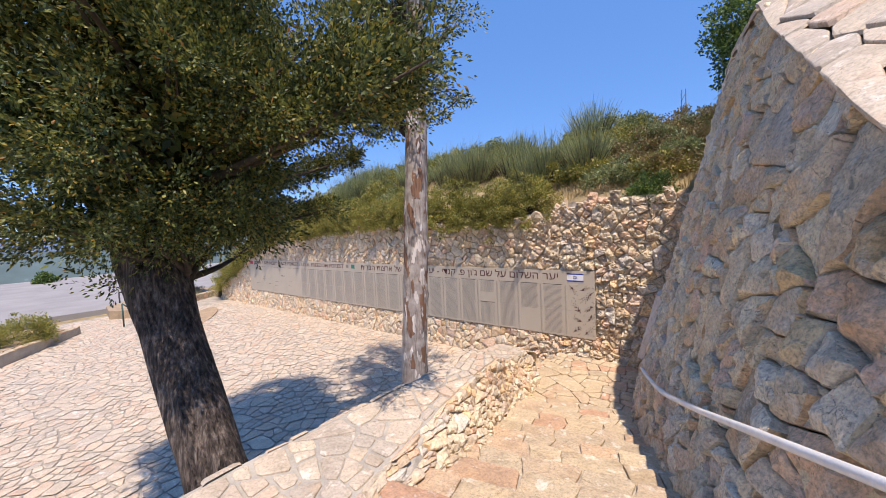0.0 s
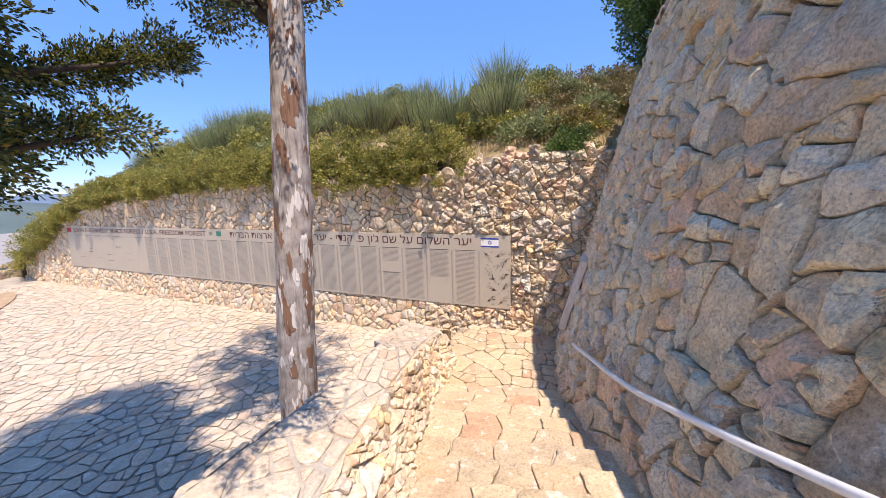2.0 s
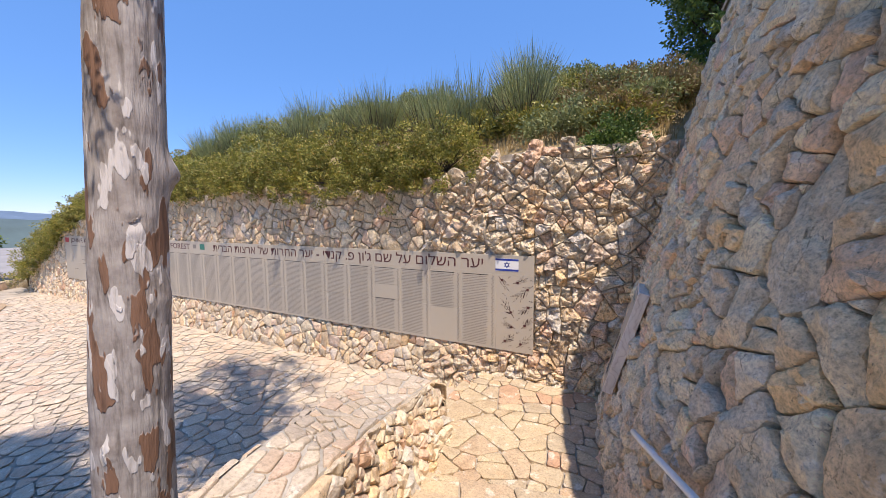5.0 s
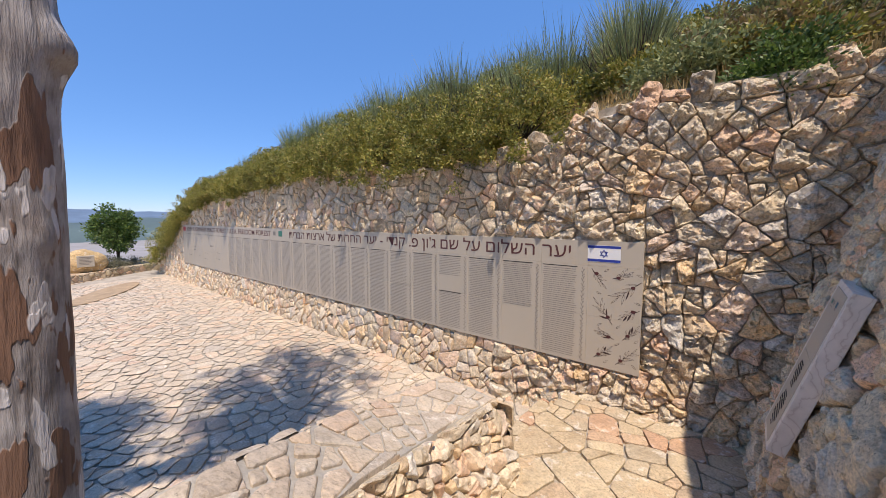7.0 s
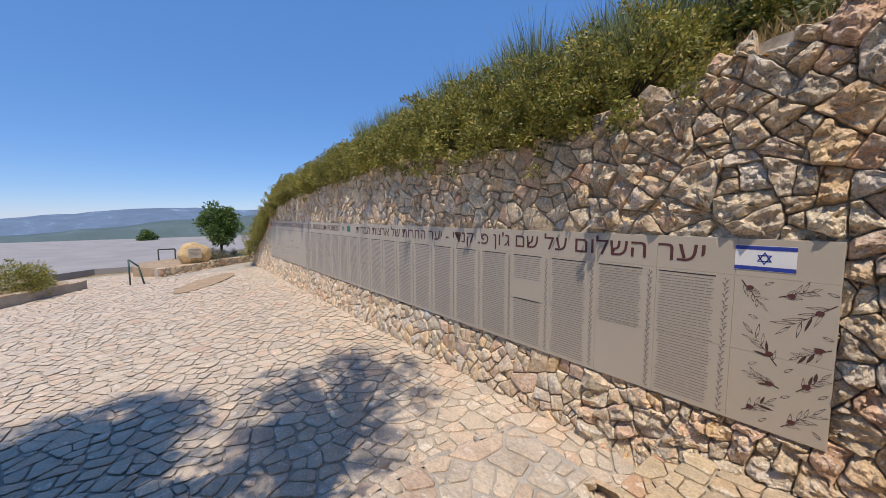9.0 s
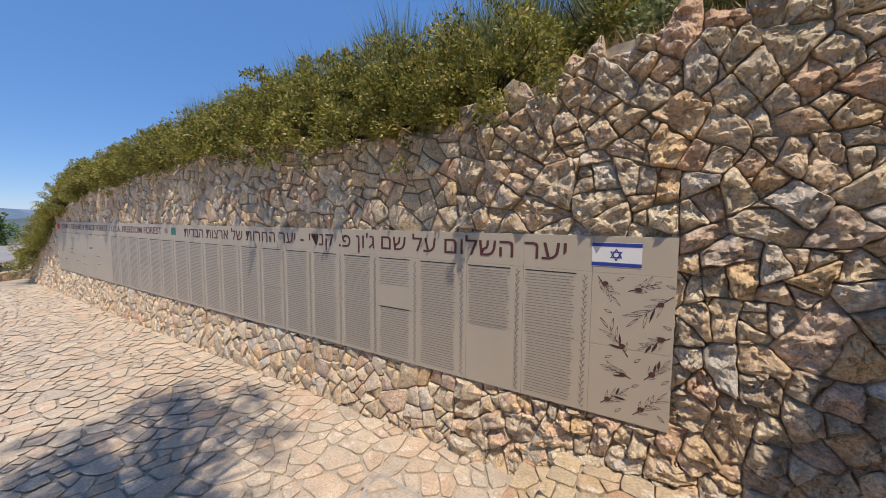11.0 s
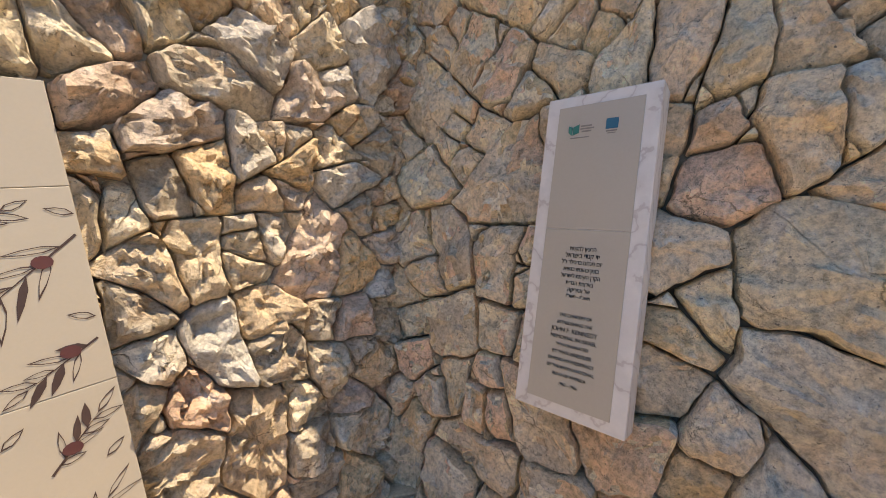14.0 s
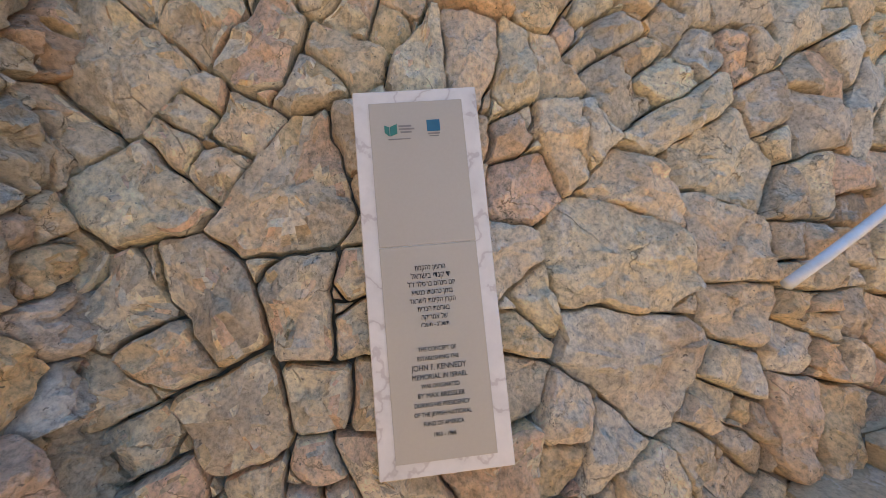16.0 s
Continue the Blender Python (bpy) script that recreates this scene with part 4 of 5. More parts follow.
def clumps(middles, outs, per, radius, length, width, seed, spread=0.6, squash=0.8):
    """Blades gathered in clumps round middles; outs point away from the limb."""
    rng = np.random.default_rng(seed)
    middles, outs = np.asarray(middles, float), np.asarray(outs, float)
    k = np.repeat(np.arange(len(middles)), per)
    off = rng.normal(size=(len(k), 3))
    off /= np.linalg.norm(off, axis=1)[:, None]
    off *= radius * rng.uniform(0.15, 1.0, len(k))[:, None] ** 0.6 * rng.uniform(0.7, 1.3, len(middles))[k][:, None]
    off[:, 2] *= squash
    ways = outs[k] * 0.6 + off / radius * 0.7
    return blades(middles[k] + off, ways, length, width, rng, spread)


def plumes(middles, outs, sprays, per, radius, reach, length, width, seed, rise=0.25):
    """Scaly foliage: in each clump, sprays that taper to a tip, each set with short blades."""
    rng = np.random.default_rng(seed)
    middles, outs = np.asarray(middles, float), np.asarray(outs, float)
    k = np.repeat(np.arange(len(middles)), sprays)
    n = len(k)
    off = rng.normal(size=(n, 3))
    off /= np.linalg.norm(off, axis=1)[:, None]
    way = outs[k] * 0.7 + off * 0.8
    way[:, 2] += rise
    way /= np.linalg.norm(way, axis=1)[:, None]
    foot = middles[k] + off * radius * rng.uniform(0.1, 1.0, n)[:, None]
    j = np.repeat(np.arange(n), per)
    t = rng.uniform(0, 1, len(j))
    side = rng.normal(size=(len(j), 3)) * (0.035 * (1.05 - t))[:, None]
    pos = foot[j] + way[j] * (reach * t * rng.uniform(0.7, 1.2, n)[j])[:, None] + side
    return blades(pos, way[j] + side * 14, length, width, rng, 0.25)


def limb(a, b, r0, r1, sag=0.0, n=6, sides=7, seed=0):
    a, b = Vector(a), Vector(b)
    pts, rad = [], []
    for i in range(n):
        t = i / (n - 1)
        p = a.lerp(b, t) + Vector((0.05 * math.sin(3 * t + seed), 0.05 * math.cos(4 * t + seed), -sag * math.sin(math.pi * t)))
        pts.append(p)
        rad.append(r0 + (r1 - r0) * t)
    return pts, rad, sides, 0.12, seed


def trunk_mesh(points, radii, material, sides=40, ridges=0.0, seed=1.0, knots=()):
    """A trunk with ridged or knotted bark, in fine rings."""
    ps = [Vector(p) for p in points]
    n = 230
    verts, faces = [], []
    for i in range(n):
        t = i / (n - 1) * (len(ps) - 1)
        k = min(int(t), len(ps) - 2)
        f = t - k
        f2 = f * f * (3 - 2 * f)
        p = ps[k].lerp(ps[k + 1], f)
        r = radii[k] + (radii[k + 1] - radii[k]) * f2
        for j in range(sides):
            a = 2 * math.pi * j / sides
            d = Vector((math.cos(a), math.sin(a), 0))
            h = 0.07 * noise.noise(Vector((d.x * 1.2, d.y * 1.2, p.z * 0.9 + seed)))
            if ridges:
                h += ridges * noise.noise(Vector((d.x * 5, d.y * 5, p.z * 1.1 + seed))) + 0.5 * ridges * noise.noise(Vector((d.x * 12, d.y * 12, p.z * 2 + seed)))
            else:
                h += 0.025 * noise.noise(Vector((d.x * 4, d.y * 4, p.z * 5 + seed)))
            for kz, ka, kr, ks in knots:
                da = math.atan2(math.sin(a - ka), math.cos(a - ka))
                e = (p.z - kz) ** 2 / (ks * ks) + (da * r) ** 2 / (ks * ks)
                h += kr / r * math.exp(-e)
            verts.append(p + d * r * (1 + h))
    for i in range(n - 1):
        for j in range(sides):
            a, b = i * sides + j, i * sides + (j + 1) % sides
            faces.append((a, b, b + sides, a + sides))
    faces.append(tuple(range((n - 1) * sides, n * sides)))
    return mesh_of("trunk", verts, faces, material, True)


def crown_points(c, r, zlo, zhi, count, rnd, hollow=0.35):
    pts, outs = [], []
    while len(pts) < count:
        d = Vector((rnd.gauss(0, 1), rnd.gauss(0, 1), rnd.gauss(0, 1))).normalized()
        q = hollow + (1 - hollow) * rnd.random() ** 0.6
        z = (zlo + zhi) / 2 + d.z * q * (zhi - zlo) / 2
        k = 0.8 + 0.4 * noise.noise(Vector((d.x * 2.2 + c[0], d.y * 2.2 + c[1], d.z * 2)))
        p = Vector((c[0] + d.x * r * q * k, c[1] + d.y * r * q * k, z))
        pts.append(p)
        outs.append((d + Vector((0, 0, 0.25))).normalized())
    return pts, outs


def cypress_near():
    rnd = random.Random(31)
    base = (-1.3, -6.85, patio_z(0, -6.85))
    t = thing("cypress_tree", base, "leaning old cypress with thick fibrous bark and dense foliage", "tree")
    part("trunk", trunk_mesh([(-1.1, -6.82, -0.75), (-1.27, -6.84, 0.2), (-1.6, -6.9, 1.05), (-2.08, -6.97, 2.05), (-2.5, -7.02, 2.9), (-2.55, -6.95, 4.2), (-2.4, -6.85, 6.3)], [0.36, 0.29, 0.26, 0.25, 0.30, 0.18, 0.06], M_BARK, 48, 0.16), M_BARK, t)
    pts, outs = crown_points((-2.25, -6.75), 2.25, 2.8, 7.4, 1150, rnd, 0.5)
    keep = [(p, o) for p, o in zip(pts, outs) if (p - Vector((2.2, -7.6, 3.0))).length > 2.0]
    more, there = crown_points((-2.75, -5.75), 1.1, 3.3, 4.7, 130, rnd, 0.3)
    keep += list(zip(more, there))
    # the crown ends towards the wall along a slanting line
    keep = [(p, o) for p, o in keep if p.y < -7.1 + 0.36 * (1.35 - p.x)]
    twigs = []
    for k in range(34):
        q = k / 33
        twigs.append((Vector((-2.5 + 0.66 * q + rnd.gauss(0, 0.05), -5.6 + 0.85 * q + rnd.gauss(0, 0.05), 3.75 + 0.34 * q + rnd.gauss(0, 0.045))), Vector((0.62, 0.74, 0.25))))
        if k % 2:
            twigs.append((Vector((-2.6 + 1.3 * q + rnd.gauss(0, 0.04), -5.75 + 0.26 * q + rnd.gauss(0, 0.04), 3.3 + 0.03 * q + rnd.gauss(0, 0.04))), Vector((0.9, 0.35, 0.1))))
    for k in range(190):
        q = (k / 189) ** 0.8
        keep.append((Vector((-1.9 + 2.5 * q + rnd.gauss(0, 0.16), -6.7 + 0.55 * q + rnd.gauss(0, 0.2), 3.85 + abs(rnd.gauss(0, 0.4)))), Vector((0.8, 0.2, 0.1))))
    for k in range(170):
        a, q = rnd.uniform(0, 6.283), rnd.uniform(0.5, 1.6)
        p = Vector((-2.35 + q * math.cos(a), -6.75 + q * math.sin(a), 3.05 + 0.15 * q + rnd.gauss(0, 0.13)))
        if (p - Vector((2.2, -7.6, 3.0))).length > 2.6 and p.y < -7.1 + 0.36 * (1.35 - p.x):
            keep.append((p, Vector((math.cos(a), math.sin(a), -0.2))))
    pts, outs = [p for p, o in keep], [o for p, o in keep]
    specs = []
    for k in range(0, len(pts), 14):
        p = pts[k]
        z0 = max(2.6, min(6.0, p.z - 0.5))
        specs.append(limb((-2.28, -6.8, z0), p, 0.045, 0.008, 0.05, seed=k))
    for end, z0 in (((-1.84, -4.78, 4.08), 3.4), ((-1.35, -5.5, 3.33), 3.0)):
        specs.append(limb((-2.45, -6.8, z0), end, 0.05, 0.008, 0.06, seed=2))
    part("branchwork", tubes_mesh("limbs", specs, M_TWIG), M_TWIG, t, kind="stuff")
    deep, away = crown_points((-2.45, -6.95), 1.35, 3.2, 6.9, 320, rnd, 0.1)
    leaves = np.concatenate([plumes([p for p, o in twigs], [o for p, o in twigs], 16, 20, 0.07, 0.17, 0.036, 0.015, 16, 0.05), clumps(pts, outs, 70, 0.15, 0.042, 0.021, 5, 0.5), plumes(pts, outs, 9, 17, 0.15, 0.25, 0.040, 0.018, 15), clumps(deep, away, 60, 0.3, 0.12, 0.07, 7, 0.8)])
    part("crown", quads_mesh("crown", leaves, M_CYPRESS), M_CYPRESS, t)


cypress_near()


def tree_slim():
    rnd = random.Random(41)
    x, y = -1.1, -4.46
    t = thing("slim_tree", (x, y, patio_z(x, y)), "tall tree with grey flaking bark over red-brown patches", "tree")
    part("trunk", trunk_mesh([(x - 0.07, y - 0.04, -0.8), (x - 0.06, y - 0.03, 0.3), (x - 0.01, y, 1.6), (x + 0.07, y + 0.03, 2.8), (x + 0.14, y + 0.07, 4.2), (x + 0.2, y + 0.1, 6.0), (x + 0.2, y + 0.15, 8.5)], [0.23, 0.185, 0.172, 0.165, 0.145, 0.11, 0.04], M_FLAKE, 40, 0.0, 5.0, ((2.74, 1.2, 0.06, 0.09), (2.68, 1.1, -0.03, 0.035), (2.50, -0.3, 0.03, 0.06), (2.50, -0.3, -0.045, 0.03), (1.35, -1.0, 0.02, 0.05), (2.1, 0.6, 0.02, 0.06))), M_FLAKE, t)
    pts, outs = crown_points((x - 0.55, y + 0.1), 1.75, 4.7, 9.6, 300, rnd, 0.25)
    keep = []
    for p, o in zip(pts, outs):
        if p.z < 5.4 and (Vector((p.x - x, p.y - y)).length > 1.0):
            continue
        keep.append((p, o))
    pts, outs = [p for p, o in keep], [o for p, o in keep]
    more, there = crown_points((x - 0.8, y + 0.05), 0.85, 4.35, 5.9, 90, rnd, 0.2)
    pts += more
    outs += there
    for k in range(70):
        a, q = rnd.uniform(0, 6.28), rnd.uniform(0.15, 0.95)
        d = Vector((math.cos(a), math.sin(a), 0))
        pts.append(Vector((x, y, rnd.uniform(4.35, 6.2))) + d * q)
        outs.append(d)
    specs = [limb((x + 0.05, y + 0.03, max(4.3, p.z - 0.7)), p, 0.04, 0.007, -0.05, seed=k) for k, p in enumerate(pts) if k % 5 == 0]
    specs.append(limb((x + 0.05, y, 4.4), (x + 0.75, y + 0.35, 4.75), 0.02, 0.006, 0.1, seed=3))
    pts += [Vector((x + 0.62, y + 0.3, 4.72)), Vector((x + 0.78, y + 0.35, 4.62))]
    outs += [Vector((0.6, 0, -0.5))] * 2
    part("branchwork", tubes_mesh("limbs", specs, M_TWIG), M_TWIG, t, kind="stuff")
    part("crown", quads_mesh("crown", clumps(pts, outs, 105, 0.17, 0.05, 0.021, 6, 0.5), M_CYPRESS), M_CYPRESS, t)


tree_slim()


def shrub(name, at, size, count, per, mat, leaf_l, leaf_w, seed, label, hang=0.0, group="", rad=0.16):
    """A dense shrub: short stems and clumps of small leaves."""
    rnd = random.Random(seed)
    t = thing(name, at, label, "shrub", group)
    pts, outs = [], []
    c = Vector(at)
    for k in range(count):
        d = Vector((rnd.gauss(0, 1), rnd.gauss(0, 1), abs(rnd.gauss(0, 1)) * 0.9 - 0.1)).normalized()
        q = rnd.uniform(0.5, 1.0)
        p = c + Vector((d.x * size[0] * q, d.y * size[1] * q, d.z * size[2] * q))
        p += 0.12 * Vector((noise.noise(p * 2.3), noise.noise(p * 2.3 + Vector((7, 0, 0))), noise.noise(p * 2.3 + Vector((0, 9, 0)))))
        if hang and d.y < -0.2:
            p.z -= hang * rnd.random() * -d.y
        pts.append(p)
        outs.append(d)
    specs = [(*limb(c + Vector((rnd.uniform(-0.1, 0.1), 0.1, 0)), p, 0.012, 0.003, seed=k)[:2], 5) for k, p in enumerate(pts) if k % 6 == 0]
    part("stemwork", tubes_mesh("stems", specs, M_TWIG), M_TWIG, t, kind="stuff")
    part("foliage", quads_mesh("foliage", clumps(pts, outs, 6 * per, rad, leaf_l, leaf_w, seed, 0.55), mat), mat, t)
    return t


def broom(at, height, width, seed, label, mat):
    """A tuft of thin upright green rods."""
    rng = np.random.default_rng(seed)
    t = thing("broom_shrub", at, label, "shrub", "brooms on the bank")
    n = 1500
    a = rng.uniform(0, 2 * math.pi, n)
    r = rng.uniform(0, 1, n) ** 0.6
    foot = np.stack([at[0] + 0.25 * width * r * np.cos(a), at[1] + 0.25 * width * r * np.sin(a), np.full(n, at[2] - 0.05)], axis=1)
    ways = np.stack([0.6 * r * np.cos(a), 0.6 * r * np.sin(a), np.ones(n)], axis=1)
    foot = foot + ways * (rng.uniform(0, 0.75, n) * rng.uniform(0.5, 1.0, n) * height * (1 - 0.35 * r))[:, None]
    part("foliage", quads_mesh("foliage", blades(foot, ways, height * 0.36, 0.009, rng, 0.14), mat), mat, t)
    low = foot[:160].copy()
    low[:, 2] = at[2] - 0.05
    part("stemwork", quads_mesh("stemwork", blades(low, ways[:160], height * 0.5, 0.014, rng, 0.14), M_TWIG), M_TWIG, t, "brown woody lower stems", kind="stuff")


# ---- the planted bank above the wall ----
def bank_z(x, y):
    top = north_top(x)
    rise = lerp(x, [-20, -16, -10, -5, -1, 2.5, 8], [0.36, 0.55, 0.60, 0.62, 0.56, 0.46, 0.45])
    return top - 0.1 + rise * min(max(0.0, y - 0.3), 4.6) + 0.05 * max(0.0, y - 4.9)


def bank():
    xs = [-24, -20.4, -19, -17, -15, -13, -11, -9, -7, -5, -3.5, -2, -1, 0, 1, 2, 3, 4.5, 7, 12, 30]
    ys = [0.25, 0.7, 1.2, 1.8, 2.4, 3.0, 3.6, 4.2, 4.9, 6.5, 10, 20, 40]
    verts = []
    for x in xs:
        for y in ys:
            z = bank_z(x, y) + (0.06 * noise.noise(Vector((x * 1.3, y * 1.3, 0))) if y > 0.3 else 0)
            if x <= -24:
                z = -0.7
            verts.append((x, y, z))
    m = len(ys)
    faces = [(i * m + j, (i + 1) * m + j, (i + 1) * m + j + 1, i * m + j + 1) for i in range(len(xs) - 1) for j in range(m - 1)]
    tagged(new("bank", mesh_of("bank", verts, faces, M_EARTH, True)), "steep bank of dry soil and grass above the wall", "bank", kind="structure")


bank()


def bank_plants():
    rnd = random.Random(77)
    x = -1.7
    while x > -19.4:
        w = rnd.uniform(0.62, 0.85)
        z = north_top(x)
        shrub("hanging_shrub", (x, 0.34, z + 0.12), (w, rnd.uniform(0.65, 0.8), rnd.uniform(0.88, 1.12) * lerp(x, [-16, -7, -4, -1.7], [0.72, 0.8, 1.2, 1.0])), 190, 10, M_SHRUB, 0.052, 0.026, int(-x * 100), "dense yellow-green shrub spilling over the wall top", 0.38, "shrubs along the wall top", 0.115)
        x -= w * 1.05
    for k in range(165):
        x, y = rnd.uniform(-18, 2.6), rnd.uniform(0.9, 5.2)
        big = rnd.uniform(0.5, 0.85) * (1.35 if x < -9 else 1.0)
        brown = x > 0.2 and rnd.random() < 0.65
        mat = M_BROWN if brown else (M_SHRUB if rnd.random() < 0.65 else M_BROOM)
        shrub("bank_shrub", (x, y, bank_z(x, y)), (big, big, big * rnd.uniform(0.6, 0.8)), 44, 10, mat, 0.07, 0.034, 300 + k, "brownish half-dry shrub on the bank" if brown else "round green shrub on the bank", 0.0, "shrubs on the bank", 0.16)
    for k in range(25):
        x = rnd.uniform(-17, -6) if k < 14 else rnd.uniform(-6, -0.6)
        y = rnd.uniform(1.4, 4.6)
        broom((x, y, bank_z(x, y) + 0.15), rnd.uniform(1.1, 1.7), rnd.uniform(1.0, 1.6), 500 + k, "wispy upright broom shrub with thin green rods", M_BROOM)
    shrub("edge_shrub", (1.05, 0.30, 3.55), (0.42, 0.3, 0.3), 60, 12, M_TREE, 0.05, 0.025, 901, "small dark green shrub hanging at the wall corner", 0.25)
    rng = np.random.default_rng(9)
    n = 5000
    gx, gy = rng.uniform(-1.5, 3.2, n), rng.uniform(0.35, 5.0, n)
    foot = np.stack([gx, gy, [bank_z(a, b) for a, b in zip(gx, gy)]], axis=1)
    q = quads_mesh("dry_grass", blades(foot, np.tile((0, 0, 1.0), (n, 1)), 0.24, 0.012, rng, 0.35), M_DRYGRASS)
    tagged(new("dry_grass", q), "straw-coloured dry grass on the bank", "grass", kind="stuff")


bank_plants()


def broad_tree(at, height, radius, low, seed, label, count=150, per=70, leaf_l=0.11, leaf_w=0.06, rad=0.32, trunk=0.09):
    rnd = random.Random(seed)
    t = thing("broadleaf_tree", at, label, "tree")
    x, y, z = at
    part("trunk", trunk_mesh([(x, y, z - 0.1), (x + 0.03, y, z + low), (x, y + 0.05, z + height * 0.7)], [trunk * 1.2, trunk, trunk * 0.4], M_TWIG, 14, 0.08, seed), M_TWIG, t)
    pts, outs = crown_points((x, y), radius, z + low, z + height, count, rnd, 0.3)
    part("branchwork", tubes_mesh("limbs", [limb((x, y, max(z + low * 0.8, p.z - radius * 0.7)), p, trunk * 0.4, 0.008, seed=k) for k, p in enumerate(pts) if k % 5 == 0], M_TWIG), M_TWIG, t, kind="stuff")
    part("crown", quads_mesh("crown", clumps(pts, outs, per, rad, leaf_l, leaf_w, seed, 0.8), M_TREE), M_TREE, t)


broad_tree((3.2, 5.6, 5.2), 4.4, 1.8, 0.75, 51, "green broadleaf tree behind the leaning wall", 260, 90)


# ---- far end of the court ----
def low_wall(name, pts, height, seed, label):
    """A knee-high rubble planter wall along a line."""
    t = thing(name, (*pts[0], PATIO_LOW - 0.1), label, "planter", kind="structure")
    rnd = random.Random(seed)
    for a, b in zip(pts, pts[1:]):
        a, b = Vector((*a, 0)), Vector((*b, 0))
        along = (b - a).normalized()
        side = Vector((along.y, -along.x, 0))
        length = (b - a).length
        z0 = patio_z(a.x, a.y) - 0.05
        m = Matrix(((along.x, side.x, 0, a.x), (along.y, side.y, 0, a.y), (0, 0, 1, z0), (0, 0, 0, 1)))
        part("core", box_mesh((0, -0.24, -0.2), (length, -0.01, height - 0.02), m), M_PAVE_JOINT, t)

        def lay(u, v, d, a=a, along=along, side=side, z0=z0):
            return a + along * u + side * d + Vector((0, 0, z0 + v))

        def top(u, v, d, a=a, along=along, side=side, z0=z0):
            return a + along * u - side * v + Vector((0, 0, z0 + height + d))

        lay_stones(cells(0, length, 0, height, 0.26, seed), lay, t, "stone", lambda c: True, M_STEP, M_STEP, seed, 60, 0.012, 0.03, 0.025, flip=True)
        lay_stones(cells(0, length, 0, 0.26, 0.3, seed + 1), top, t, "coping_stone", lambda c: True, M_STEP, M_STEP, seed, 40, 0.01, 0.02, 0.015)
    return t


low_wall("planter_wall", [(-19.2, -3.9), (-20.6, -1.9), (-21.9, 0.3)], 0.42, 61, "low yellow rubble planter wall below a boulder")
low_wall("planter_edge", [(-18.6, -6.2), (-15.2, -8.6)], 0.36, 62, "low rubble planter wall with a round shrub")
soil = sheet("planter_soil", [(-19.3, -3.8), (-20.6, -1.9), (-22, 0.4), (-24.5, 1.5), (-25, -2), (-22.5, -4.6), (-20.5, -4.8)], lambda x, y: -0.12, M_SAND, "dry soil in the planter", "soil", 0.5)
sheet("planter_soil", [(-18.6, -6.4), (-15.2, -8.8), (-16.5, -11), (-21, -8)], lambda x, y: -0.3, M_SAND, "dry soil in the planter", "soil", 0.5)


def boulder():
    at = Vector((-20.9, -2.5, -0.12))
    t = thing("boulder", at, "ochre boulder carrying a small pale inscription plate", "boulder")
    bm = bmesh.new()
    bmesh.ops.create_icosphere(bm, subdivisions=4, radius=1.0)
    for v in bm.verts:
        p = v.co.copy()
        k = 1 + 0.16 * noise.noise(p * 1.6) + 0.05 * noise.noise(p * 5)
        v.co = at + Vector((p.x * 0.42 * k, p.y * 0.68 * k, 0.42 + p.z * 0.55 * k))
        if v.co.z < at.z:
            v.co.z = at.z
    for f in bm.faces:
        f.smooth = True
    part("rock", bm, M_GOLD_STONE, t)
    m = look(at + Vector((0.47, -0.02, 0.50)), at + Vector((-1, -0.1, 0.62)))
    part("plate", box_mesh((-0.27, -0.24, -0.02), (0.27, 0.24, 0.04), m, 0.01), M_TILE, t, "pale inscription plate")
    part("plate_print", flat("plate_print", [rect(-0.2, 0.16 - 0.06 * k, 0.2 - 0.05 * (k % 3), 0.185 - 0.06 * k) for k in range(6)], lambda u, v: m @ Vector((u, v, 0.043)), M_LINE), M_LINE, t)


boulder()
broad_tree((-22.4, -1.2, -0.12), 2.9, 1.15, 0.75, 52, "small bright green tree in the far planter", 120, 60, 0.13, 0.07, 0.3, 0.06)
shrub("grey_shrub", (-21.6, -1.7, -0.1), (1.0, 1.0, 0.55), 90, 9, M_LAVENDER, 0.07, 0.02, 71, "low grey-leaved shrub in the planter", group="planter shrubs")
shrub("grey_shrub", (-22.6, -0.9, -0.1), (0.8, 0.8, 0.4), 60, 9, M_LAVENDER, 0.07, 0.02, 72, "low grey-leaved shrub in the planter", group="planter shrubs")
shrub("round_shrub", (-17.6, -7.6, -0.2), (1.2, 1.0, 0.85), 150, 10, M_SHRUB, 0.07, 0.03, 73, "clipped round green shrub in the planter")
shrub("corner_shrub", (-19.9, 0.1, 0.6), (0.8, 0.7, 1.3), 170, 11, M_SHRUB, 0.07, 0.025, 74, "tall green shrub at the end of the wall", 0.6)
shrub("corner_shrub", (-18.4, 0.3, 1.7), (0.9, 0.7, 0.9), 120, 11, M_SHRUB, 0.07, 0.025, 75, "tall green shrub at the end of the wall", 0.6)
broad_tree((-49, -5.0, -1.5), 2.0, 0.9, 0.3, 53, "small tree beyond the road edge", 60, 50, 0.2, 0.12, 0.4, 0.08)
broad_tree((-50, 2.2, -1.0), 2.6, 2.2, 0.3, 54, "bushy tree beyond the road edge", 60, 50, 0.22, 0.12, 0.45, 0.08)


